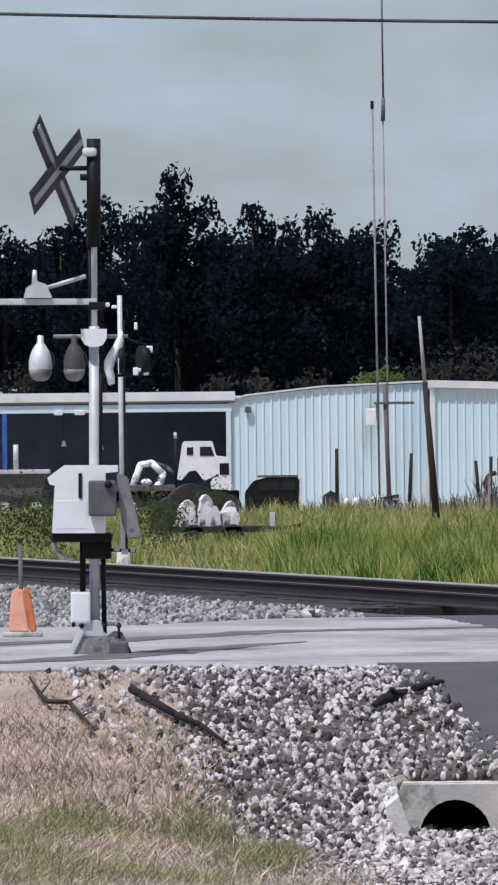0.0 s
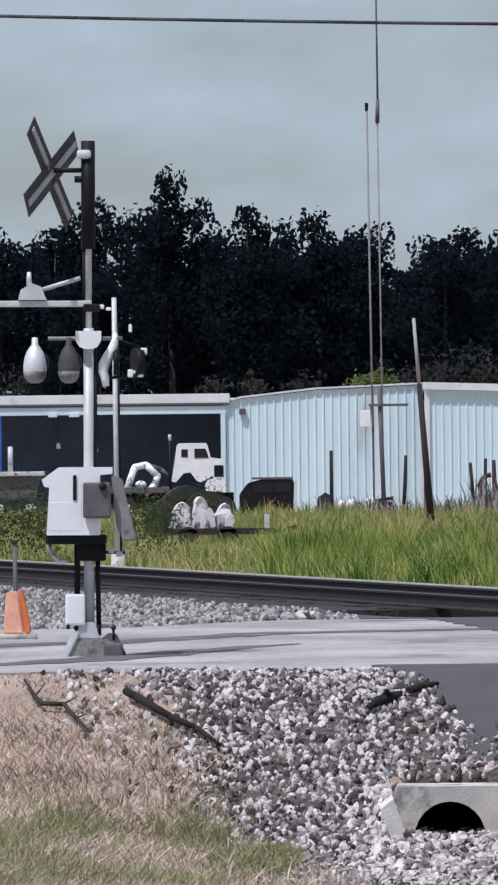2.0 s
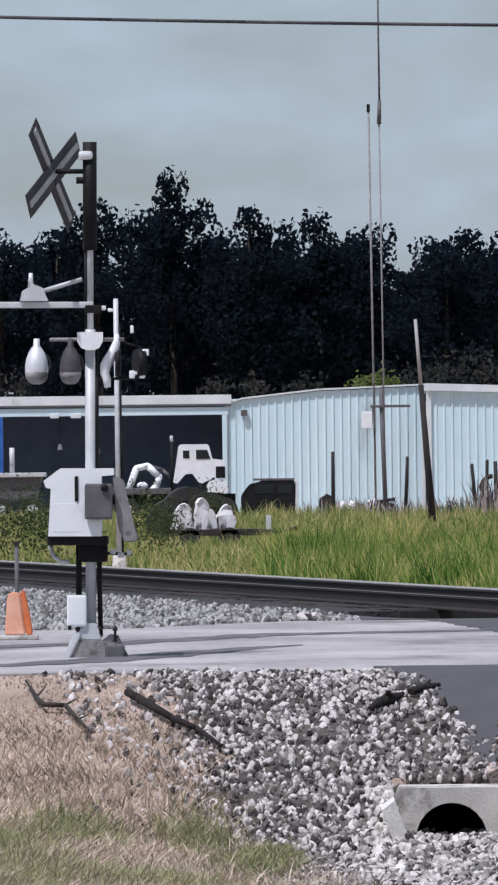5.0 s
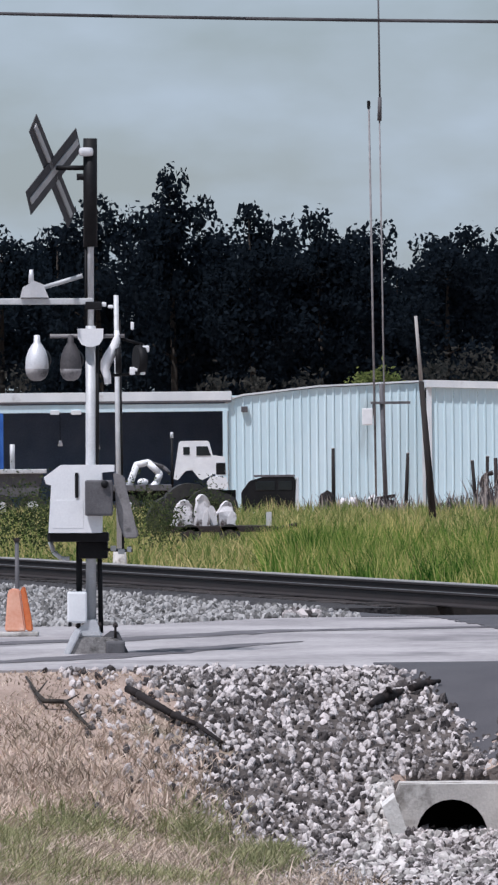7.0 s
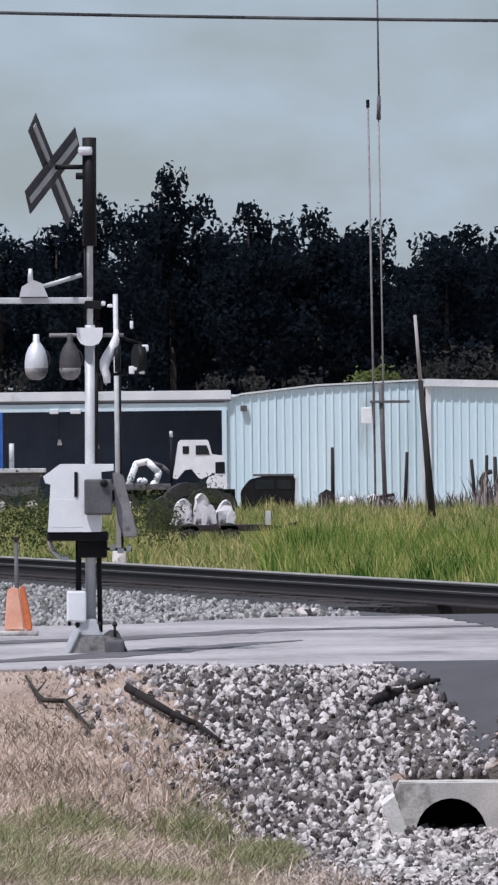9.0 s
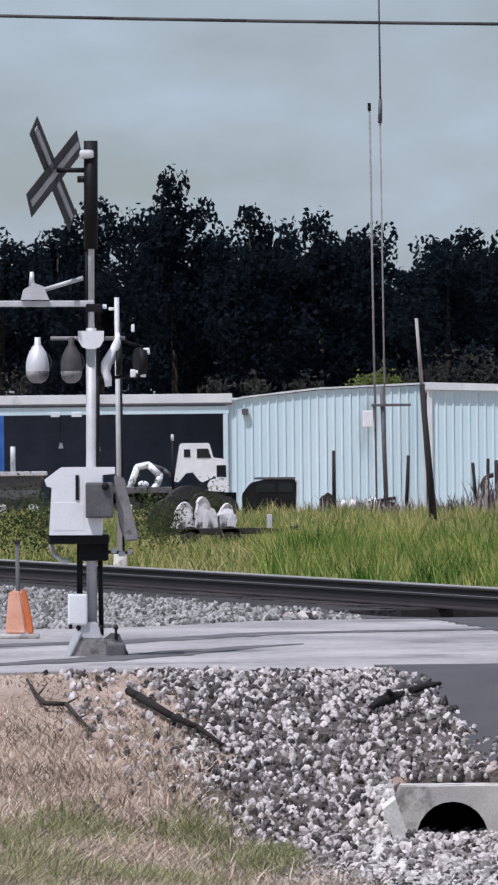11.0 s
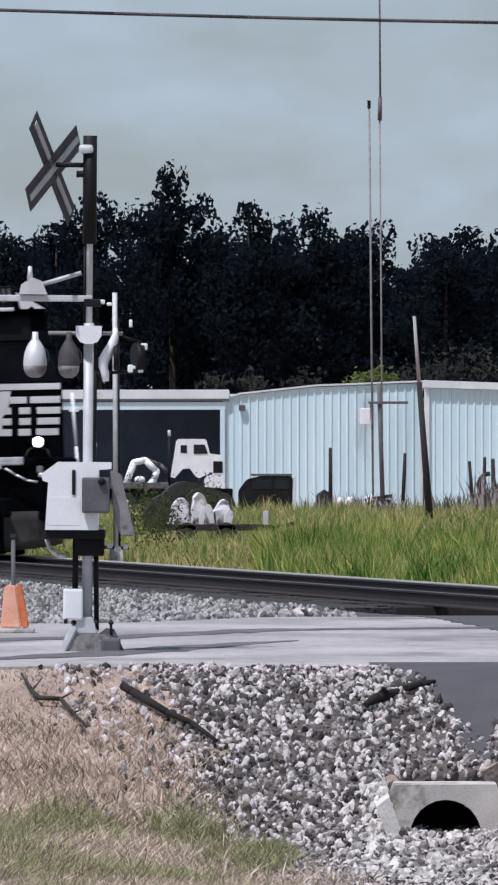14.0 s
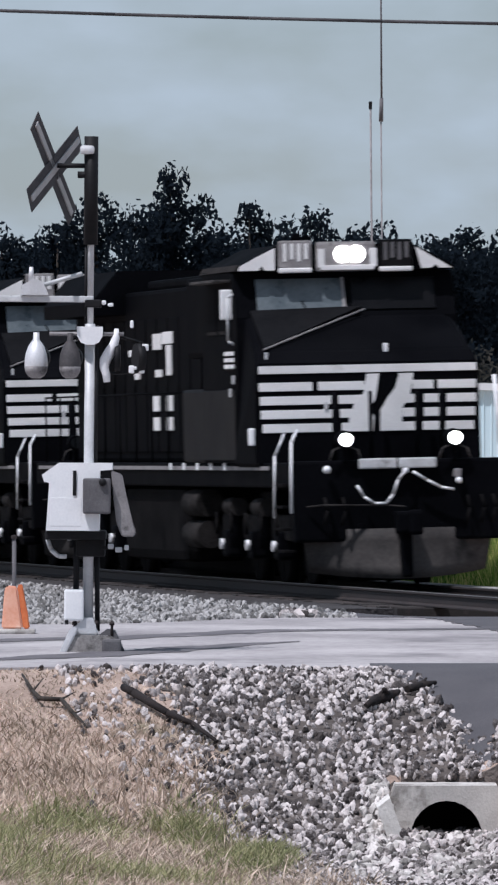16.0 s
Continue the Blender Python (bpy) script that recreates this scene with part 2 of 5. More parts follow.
    "rubber": material("black tyre rubber", (0.02, 0.02, 0.02), (0.05, 0.048, 0.045), 0.85, scale=4, fine=40, bump=0.2),
    "brown": material("charred brown wood", (0.008, 0.006, 0.006), (0.03, 0.022, 0.02), 0.9, scale=8, fine=60, bump=0.5),
}


# ---- mesh helpers ----
def box(bm, x0, x1, y0, y1, z0, z1, bev=0.0, m=None):
    """An axis-aligned block, edges rounded by bev, moved by m."""
    tmp = bmesh.new()
    r = bmesh.ops.create_cube(tmp, size=1)
    bmesh.ops.transform(tmp, matrix=Matrix.LocRotScale(((x0 + x1) / 2, (y0 + y1) / 2, (z0 + z1) / 2), None, (x1 - x0, y1 - y0, z1 - z0)), verts=r["verts"])
    if bev:
        bmesh.ops.bevel(tmp, geom=tmp.edges[:], offset=bev, segments=2, affect="EDGES", profile=0.6)
    absorb(bm, tmp, m)
    return bm


def absorb(bm, tmp, m=None):
    if m is not None:
        bmesh.ops.transform(tmp, matrix=m, verts=tmp.verts[:])
    base = [bm.verts.new(v.co) for v in tmp.verts]
    tmp.verts.index_update()
    for f in tmp.faces:
        nf = bm.faces.new([base[v.index] for v in f.verts])
        nf.smooth = f.smooth
    tmp.free()


def rod(bm, a, b, r0, r1=None, seg=10, caps=True):
    """A round bar from a to b."""
    a, b = Vector(a), Vector(b)
    tmp = bmesh.new()
    bmesh.ops.create_cone(tmp, cap_ends=caps, segments=seg, radius1=r0, radius2=r0 if r1 is None else r1, depth=(b - a).length)
    for f in tmp.faces:
        f.smooth = len(f.verts) == 4
    q = (b - a).to_track_quat("Z", "Y").to_matrix().to_4x4()
    absorb(bm, tmp, Matrix.Translation((a + b) / 2) @ q)
    return bm


def ball(bm, c, rx, ry, rz, seg=14):
    tmp = bmesh.new()
    bmesh.ops.create_uvsphere(tmp, u_segments=seg, v_segments=seg // 2 + 2, radius=1)
    for f in tmp.faces:
        f.smooth = True
    absorb(bm, tmp, Matrix.LocRotScale(c, None, (rx, ry, rz)))
    return bm


def prism(bm, outline, y0, y1, axis="y"):
    """An outline of (a, z) pulled from y0 to y1; axis 'x' pulls along x instead, the outline being (y, z)."""
    def at(a, z, w):
        return (a, w, z) if axis == "y" else (w, a, z)
    front = [bm.verts.new(at(a, z, y0)) for a, z in outline]
    back = [bm.verts.new(at(a, z, y1)) for a, z in outline]
    bm.faces.new(front)
    bm.faces.new(back[::-1])
    k = len(outline)
    for i in range(k):
        bm.faces.new((front[i], back[i], back[(i + 1) % k], front[(i + 1) % k]))
    return bm


def tube(bm, points, r, seg=6):
    for a, b in zip(points, points[1:]):
        rod(bm, a, b, r, seg=seg)
    if r > 0.03:
        for p in points[1:-1]:
            ball(bm, p, r, r, r, 10)
    return bm


def sweep(bm, points, radii, seg=12):
    """One smooth bent body in the plane of x and z through points, with a radius at each."""
    pts = [Vector(p) for p in points]
    rings = []
    for i, (p, r) in enumerate(zip(pts, radii)):
        d = (pts[min(i + 1, len(pts) - 1)] - pts[max(i - 1, 0)]).normalized()
        side, depth = Vector((d.z, 0, -d.x)), Vector((0, 1, 0))
        rings.append([bm.verts.new(p + (side * math.cos(a) + depth * math.sin(a)) * r) for a in (2 * math.pi * k / seg for k in range(seg))])
    for a, b in zip(rings, rings[1:]):
        for k in range(seg):
            bm.faces.new((a[k], b[k], b[(k + 1) % seg], a[(k + 1) % seg])).smooth = True
    bm.faces.new(rings[0])
    bm.faces.new(rings[-1])
    return bm


def lathe(bm, x, y, z, outline, seg=20):
    """A turned body round the upright through x, y; outline of (radius, height over z)."""
    rings = []
    for r, h in outline:
        rings.append([bm.verts.new((x + r * math.cos(2 * math.pi * i / seg), y + r * math.sin(2 * math.pi * i / seg), z + h)) for i in range(seg)])
    for a, b in zip(rings, rings[1:]):
        for i in range(seg):
            bm.faces.new((a[i], b[i], b[(i + 1) % seg], a[(i + 1) % seg])).smooth = True
    bm.faces.new(rings[0])
    bm.faces.new(rings[-1])
    return bm


def mesh_of(name, bm, mat):
    bmesh.ops.recalc_face_normals(bm, faces=bm.faces[:])
    me = bpy.data.meshes.new(name)
    bm.to_mesh(me)
    bm.free()
    me.materials.append(mat)
    return me


def part(name, bm, mat, parent, label="", at=None):
    ob = new(name, mesh_of(name, bm, mat))
    ob.parent = parent
    if at is not None:
        ob.matrix_basis = at
    return tagged(ob, label)


def thing(name, m, label, category, group="", kind=""):
    ob = new(name)
    ob.matrix_basis = m
    ob.empty_display_size = 0.2
    return tagged(ob, label, category, group, kind)


def solid(name, bm, mat, label, category, kind="", m=None):
    ob = new(name, mesh_of(name, bm, mat))
    if m is not None:
        ob.matrix_basis = m
    return tagged(ob, label, category, "", kind)


def from_arrays(name, verts, faces, mat):
    me = bpy.data.meshes.new(name)
    me.from_pydata(verts, [], faces)
    me.materials.append(mat)
    return me


B = bmesh.new
rng = random.Random(7)

# ---- ground: one sheet, with the ditch in it ----
TRACK_DIR = Vector((0.1807, -0.9835, 0))
TRACK_NEAR = Vector((-0.9835, -0.1807, 0))
TRACK_C = Vector((-5.203, 161.75, 0))


def step(a, b, v):
    v = min(1, max(0, (v - a) / (b - a)))
    return v * v * (3 - 2 * v)


def across(x, y):
    """Metres from the track's centre line, positive on the road side."""
    return (Vector((x, y, 0)) - TRACK_C).dot(TRACK_NEAR)


def ground_z(x, y):
    v = y / FAR
    bank = 1 - step(41.5, 45.2, v - 0.2 * math.sin(x * 0.9))
    near = step(14, 37, v)
    left = step(0.2, -3.2, x) if x < 0.2 else 0
    right = step(1.75, 2.6, x) * step(38.0, 43.0, v)
    z = -1.32 * bank * near * (1 - 0.32 * left) * (1 - 0.72 * right)
    if y < 42.9 * FAR + 0.7 and v > 36:
        k = step(1.05, 1.2, x) * (1 - step(1.95, 2.3, x)) * step(38, 40, v)
        z += (min(z, -1.20) - z) * k
    if abs(x) < 40 and 20 < v < 46:
        z += 0.05 * bank * noise.noise(Vector((x * 1.3, v * 0.5, 3)))
    d = across(x, y)
    if v > 46:
        z -= 0.20 * step(58, 68, v)
        z -= 0.30 * (1 - step(1.9, 2.7, d)) * step(58, 64, v)
    return z


def axis_values(fine, coarse):
    return sorted(set(fine) | set(coarse))


def build_ground():
    xs = axis_values([-8 + 0.25 * i for i in range(73)], [-4000, -1500, -600, -250, -120, -60, -35, -20, -13, 14, 20, 35, 60, 120, 250, 600, 1500, 4000])
    ys = axis_values([30 + 0.3 * i for i in range(60)] + [48 + 0.8 * i for i in range(90)] + [42.9 + 0.64 / FAR, 42.9 + 0.78 / FAR], [-500, -120, -40, -12, -3, 3, 9, 14, 18, 22, 26, 125, 135, 150, 180, 230, 300, 420, 700, 1300, 2800])
    ys = [y * FAR for y in ys]
    verts = [(x, y, ground_z(x, y)) for y in ys for x in xs]
    w = len(xs)
    faces = [(j * w + i, j * w + i + 1, (j + 1) * w + i + 1, (j + 1) * w + i) for j in range(len(ys) - 1) for i in range(w - 1)]
    me = from_arrays("ground", verts, faces, M["soil"])
    me.polygons.foreach_set("use_smooth", [True] * len(me.polygons))
    tagged(new("ground", me), "dry brown soil and thatch with a shallow ditch", "ground", kind="structure")


build_ground()


def sheet(name, mat, label, inside, x0, x1, y0, y1, dx, dy, lift, category="road"):
    """A thin surfacing that follows the ground wherever inside(x, y) holds."""
    vs, fs, idx = [], [], {}
    nx, ny = int((x1 - x0) / dx), int((y1 - y0) / dy)
    for j in range(ny + 1):
        for i in range(nx + 1):
            x, y = x0 + i * dx, (y0 + j * dy) * FAR
            idx[i, j] = len(vs)
            vs.append((x, y, ground_z(x, y) + lift))
    for j in range(ny):
        for i in range(nx):
            if inside(x0 + (i + 0.5) * dx, y0 + (j + 0.5) * dy):
                fs.append((idx[i, j], idx[i + 1, j], idx[i + 1, j + 1], idx[i, j + 1]))
    me = from_arrays(name, vs, fs, mat)
    bm = B()
    bm.from_mesh(me)
    loose = [v for v in bm.verts if not v.link_faces]
    bmesh.ops.delete(bm, geom=loose, context="VERTS")
    r = bmesh.ops.extrude_face_region(bm, geom=bm.faces[:])
    bmesh.ops.translate(bm, verts=[v for v in r["geom"] if isinstance(v, bmesh.types.BMVert)], vec=(0, 0, -lift - 0.03))
    bmesh.ops.recalc_face_normals(bm, faces=bm.faces[:])
    bm.to_mesh(me)
    bm.free()
    return tagged(new(name, me), label, category, kind="structure")


# road, its dark strips, the driveway apron and the crossing surface
sheet("road", M["road"], "pale worn road surface with gravel shoulders", lambda x, v: 45.15 + 0.12 * math.sin(x * 3) < v < 57.2 + 3.4 * step(-1.6, 1.0, x) + 0.15 * math.sin(x * 4), -14, 14, 44.8, 61.0, 0.1, 0.1, 0.02)
sheet("pavement", M["asphalt"], "dark asphalt driveway apron beside the ditch", lambda x, v: v > 43.55 + 0.1 * math.sin(x * 9) and 1.13 + (45.2 - v) * 0.42 + 0.05 * math.sin(v * 5) < x < 1.92 + max(0, v - 43.7) * 0.7 + 0.04 * math.sin(v * 9), 1.0, 9.0, 43.2, 46.0, 0.04, 0.04, 0.027)
sheet("crossing", M["asphalt"], "dark asphalt crossing surface between road and rails", lambda x, v: across(x, v * FAR) > 0.95 and x > 0.7 + 0.2 * math.sin(v * 0.9) and v > 62.4 - (x - 1.64) * 10 * (1 if x > 1.64 else 0.4) + 0.2 * math.sin(x * 6) + 0.9 * noise.noise(Vector((x * 8, v * 2, 7))), 0, 12, 50.0, 78, 0.05, 0.1, 0.027)
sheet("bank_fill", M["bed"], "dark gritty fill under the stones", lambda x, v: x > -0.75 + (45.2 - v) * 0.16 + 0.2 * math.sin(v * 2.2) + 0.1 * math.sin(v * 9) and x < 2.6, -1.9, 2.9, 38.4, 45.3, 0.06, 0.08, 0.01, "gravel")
sheet("verge", M["ballast"], "grey gravel strip between road and track", lambda x, v: across(x, v * FAR) > 1.9 and v > 57.0 + 3.4 * step(-1.6, 1.0, x), -9, 3, 57.0, 118, 0.1, 0.25, 0.012, "gravel")


def tar_seam(points, label):
    """A dark band along points of (x, depth, half width)."""
    bm = B()
    strip = []
    for (xa, va, wa), (xb, vb, wb) in zip(points, points[1:]):
        for i in range(14):
            k = i / 14
            x, v, w = xa + (xb - xa) * k, va + (vb - va) * k, wa + (wb - wa) * k
            strip.append([bm.verts.new((x, (v + e * w * (1 + 0.5 * noise.noise(Vector((x * 4, e * 3, va))))) * FAR, 0.0245)) for e in (-1, 1)])
    for a, b in zip(strip, strip[1:]):
        bm.faces.new((a[0], b[0], b[1], a[1]))
    solid("tar_seam", bm, M["seam"], label, "road", "structure")


tar_seam([(-6, 43.6 + 2.0, 0.3), (-2.12, 47.1, 0.35), (-1.12, 48.5, 0.8), (-0.5, 49.7, 0.75), (0.1, 51.0, 0.25), (0.5, 51.6, 0.05)], "dark band across the pale road")
tar_seam([(-6, 49.4, 0.2), (-1.2, 52.7, 0.5), (0.0, 54.5, 0.65), (0.5, 54.9, 0.35), (2.5, 55.5, 0.25), (5, 56, 0.2)], "narrow dark band across the pale road")


# ---- track ----
def along(u, side=0.0, z=0.0):
    p = TRACK_C + TRACK_DIR * u + TRACK_NEAR * side
    return Vector((p.x, p.y, z))


TRACK_ROT = math.degrees(math.atan2(TRACK_DIR.y, TRACK_DIR.x))


def build_track():
    track = thing("railway_track", pose(TRACK_C.x, TRACK_C.y, 0, 0, 0, TRACK_ROT), "single railway track of rusty rails on dark timber ties", "track", kind="structure")
    prof = [(-0.07, -0.18), (0.07, -0.18), (0.07, -0.165), (0.012, -0.14), (0.012, -0.045), (0.036, -0.03), (0.036, -0.006), (-0.036, -0.006), (-0.036, -0.03), (-0.012, -0.045), (-0.012, -0.14), (-0.07, -0.165)]
    for side in (-0.7535, 0.7535):
        bm = prism(B(), [(a + side, z) for a, z in prof], -330, 110, "x")
        rail = part("rail", bm, M["rust"], track, "rusty steel rail with a polished head")
        part("rail_head", box(B(), -330, 110, side - 0.034, side + 0.034, -0.006, 0.0), M["rail_top"], rail, "shiny worn rail head")
    tie = mesh_of("tie", box(B(), -0.11, 0.11, -1.3, 0.98, -0.36, -0.185, 0.012), M["tie"])
    for i in range(190):
        ob = new("tie", tie)
        ob.parent = track
        ob.matrix_basis = pose(-52 + i * 0.52 + rng.uniform(-0.03, 0.03), rng.uniform(-0.05, 0.05), rng.uniform(-0.01, 0.005), 0, 0, rng.uniform(-1, 1))
    bm = prism(B(), [(-2.9, -0.55), (-2.05, -0.20), (1.02, -0.215), (1.55, -0.66)], -330, 46, "x")
    tagged(part("ballast_bed", bm, M["trackbed"], track, "near-black crushed stone ballast"), kind="stuff")
    bm = prism(B(), [(1.0, -0.4), (1.08, -0.015), (1.36, -0.015), (1.75, -0.66)], -330, 46, "x")
    tagged(part("cess", bm, M["ballast"], track, "pale gravel shoulder behind the far rail"), kind="stuff")
    return track


build_track()


# ---- stones ----
def stone_verts(r, seed):
    q = random.Random(seed)
    tmp = bmesh.new()
    bmesh.ops.create_icosphere(tmp, subdivisions=1, radius=1)
    sx, sy, sz = q.uniform(0.45, 0.95), q.uniform(0.6, 1.1), q.uniform(0.85, 1.65)
    out = []
    for v in tmp.verts:
        k = q.uniform(0.62, 1.12)
        out.append((v.co.x * sx * k * r, v.co.y * sy * k * r, v.co.z * sz * k * r))
    tmp.verts.index_update()
    fs = [tuple(v.index for v in f.verts) for f in tmp.faces]
    tmp.free()
    return np.array(out), fs


SHAPES = [stone_verts(1.0, 50 + i) for i in range(10)]


def scatter(n, spot, size, seed):
    """n loose stones, spot(q) giving x and the plan's depth; size(q) the radius."""
    q = random.Random(seed)
    V, Fa = [], []
    for _ in range(n):
        x, y = spot(q)
        y *= FAR
        v, f = SHAPES[q.randrange(10)]
        r = size(q)
        a = Matrix.Rotation(q.uniform(0, 6.3), 3, "Z") @ Matrix.Rotation(q.uniform(-0.7, 0.7), 3, "X") @ Matrix.Rotation(q.uniform(-0.5, 0.5), 3, "Y")
        base = len(V)
        V.extend((v * r @ np.array(a).T + np.array((x, y, ground_z(x, y) + r * 0.45))).tolist())
        Fa.extend([tuple(base + i for i in t) for t in f])
    return V, Fa


def bank_spot(q):
    while True:
        x, y = q.uniform(-1.9, 2.4), q.uniform(38.5, 45.1)
        edge = -0.75 + 1.12 * (45.2 - y) / 6 * (0.55 + 0.8 * q.random()) - 0.2 * q.random()
        if x > edge + (0.0 if q.random() < 0.85 else -0.8) and x < 1.17 + max(0, 45.2 - y) * 0.42 + 0.10 * q.random() or (x > 1.86 + max(0, y - 43.7) * 0.7 and y < 44.4):
            return x, y


def build_riprap():
    rip = thing("riprap_bank", pose(0, 0, 0), "bank of loose pale limestone riprap above the culvert", "riprap", kind="structure")
    V, Fa = scatter(9600, bank_spot, lambda q: q.uniform(0.019, 0.044), 11)
    ob = new("rubble", from_arrays("rubble", V, Fa, M["stone"]))
    ob.parent = rip
    tagged(ob, "small broken limestone rubble", kind="stuff")
    meshes = [from_arrays("stone", (v).tolist(), f, M["stone_piece"]) for v, f in SHAPES]
    q = random.Random(5)
    for _ in range(300):
        x, y = bank_spot(q)
        y = min(45.0, 40.5 + (y - 38.5) * 0.69) * FAR
        r = q.uniform(0.038, 0.062)
        s = new("stone", meshes[q.randrange(10)])
        s.parent = rip
        s.matrix_basis = Matrix.LocRotScale((x, y, ground_z(x, y) + r * 0.5), Euler((q.uniform(-0.6, 0.6), q.uniform(-0.6, 0.6), q.uniform(0, 6.3))), (r, r, r))


build_riprap()


def verge_spot(q):
    while True:
        v = 57.3 + 40 * q.random() ** 1.5
        x = q.uniform(-5.2, 1.6)
        if 2.2 < across(x, v * FAR) and v > 57.2 + 3.4 * step(-1.6, 1.0, x) and x < 0.9 + q.random() * 0.4:
            return x, v


V, Fa = scatter(7000, verge_spot, lambda q: q.uniform(0.02, 0.06), 21)
tagged(new("gravel", from_arrays("gravel", V, Fa, M["gravel"])), "loose grey gravel on the strip beside the track", "gravel", kind="stuff")
V, Fa = scatter(26, lambda q: (q.uniform(0.35, 0.75), q.uniform(60.5, 62.5)), lambda q: q.uniform(0.05, 0.1), 22)
tagged(new("gravel_heap", from_arrays("gravel_heap", V, Fa, M["stone"])), "small heap of pale stones at the asphalt edge", "gravel", kind="stuff")


# ---- culvert ----
def build_culvert():
    c = thing("culvert", pose(1.53, 42.9 * FAR, -0.03), "weathered concrete culvert headwall with a half-buried round pipe", "culvert")
    z0, z1, r, cz = -1.6, -0.78, 0.277, -1.175
    bm = B()
    n = 24
    ring_f, ring_b, out_f, out_b = [], [], [], []
    for i in range(n):
        a = 2 * math.pi * i / n
        ca, sa = math.cos(a), math.sin(a)
        k = min(0.45 / abs(ca) if abs(ca) > 1e-6 else 9, (z1 - cz if sa > 0 else cz - z0) / abs(sa) if abs(sa) > 1e-6 else 9)
        for lst, rad, y in ((ring_f, r, 0), (ring_b, r, 0.8), (out_f, k, 0), (out_b, k, 0.8)):
            lst.append(bm.verts.new((ca * rad, y, cz + sa * rad)))
    for i in range(n):
        j = (i + 1) % n
        bm.faces.new((ring_f[i], out_f[i], out_f[j], ring_f[j]))
        bm.faces.new((ring_b[j], out_b[j], out_b[i], ring_b[i]))
        bm.faces.new((ring_f[j], ring_b[j], ring_b[i], ring_f[i]))
        bm.faces.new((out_f[i], out_b[i], out_b[j], out_f[j]))
    part("headwall", bm, M["concrete"], c)
    bm = B()
    tmp = bmesh.new()
    bmesh.ops.create_cone(tmp, cap_ends=False, segments=28, radius1=r - 0.002, radius2=r - 0.002, depth=0.64)
    absorb(bm, tmp, Matrix.Translation((0, 0.33, cz)) @ Matrix.Rotation(math.pi / 2, 4, "X"))
    bmesh.ops.create_circle(bm, cap_ends=True, segments=28, radius=r, matrix=Matrix.Translation((0, 0.62, cz)) @ Matrix.Rotation(math.pi / 2, 4, "X"))
    # near-black colour and end cap hold the pipe's deep shade
    part("pipe", bm, M["dark_inside"], c, "pipe inside, its shade put in the colour")
    bm = prism(B(), [(-0.52, -1.5), (-0.40, -1.5), (-0.40, -0.70), (-0.52, -0.74)], -0.85, 0.02)
    bmesh.ops.transform(bm, matrix=pose(-0.30, -0.02, -0.05, 0, -19, 0), verts=bm.verts[:])
    part("wing_wall", bm, M["bleached"], c, "bleached leaning concrete wing wall")


build_culvert()
V, Fa = scatter(420, lambda q: (q.uniform(0.75, 2.2), q.uniform(39.6, 42.6)) if q.random() < 0.75 else (q.uniform(0.88, 1.1), q.uniform(42.0, 43.2)), lambda q: q.uniform(0.025, 0.065), 31)
tagged(new("rubble_pile", from_arrays("rubble_pile", V, Fa, M["pale_stone"])), "pale rubble silting up the culvert mouth", "rubble", kind="stuff")

# fallen branch on the bank
bm = B()
pts = [(-1.0, 44.15), (-0.91, 44.05), (-0.64, 43.76), (-0.44, 43.64), (-0.25, 43.44)]
for (xa, ya), (xb, yb), ra, rb in zip(pts, pts[1:], (0.034, 0.036, 0.030, 0.022), (0.036, 0.030, 0.022, 0.014)):
    rod(bm, (xa, ya * FAR, ground_z(xa, ya * FAR) + 0.08), (xb, yb * FAR, ground_z(xb, yb * FAR) + 0.08), ra, rb, 8)
solid("fallen_branch", bm, M["brown"], "charred dark branch lying on the stones", "branch")


def fallen(points, radii, mat, label, lift=0.05, twigs=()):
    """A bent stick lying on the bank along points of (x, depth), with side twigs of (point, dx, depth step, height)."""
    bm = B()
    at = [Vector((x, v * FAR, ground_z(x, v * FAR) + lift)) for x, v in points]
    for a, b, ra, rb in zip(at, at[1:], radii, radii[1:]):
        rod(bm, a, b, ra, rb, 8)
        ball(bm, b, rb, rb, rb, 8)
    for i, dx, dv, dz in twigs:
        rod(bm, at[i], at[i] + Vector((dx, dv * FAR, dz)), radii[i] * 0.6, radii[i] * 0.25, 6)
    solid("fallen_branch", bm, mat, label, "branch")


fallen([(0.93, 44.18), (1.02, 44.30), (1.13, 44.38), (1.20, 44.46)], (0.022, 0.045, 0.042, 0.02), M["brown"], "short charred log half buried at the asphalt edge", 0.06, ((1, 0.07, 0.05, 0.09), (2, -0.06, -0.1, 0.06)))
fallen([(1.27, 44.50), (1.38, 44.58), (1.50, 44.64)], (0.03, 0.036, 0.018), M["brown"], "charred stub of wood lying on the asphalt edge", 0.06, ((1, 0.05, 0.03, 0.06),))
fallen([(-1.82, 44.40), (-1.72, 44.0), (-1.66, 43.86), (-1.49, 43.86), (-1.38, 43.62), (-1.27, 43.42)], (0.010, 0.016, 0.020, 0.018, 0.016, 0.009), M["bark"], "thin crooked brown branch on the dry grass", 0.07, ((1, 0.08, 0.1, 0.10), (3, 0.10, 0.12, 0.05), (4, 0.08, -0.05, 0.04)))


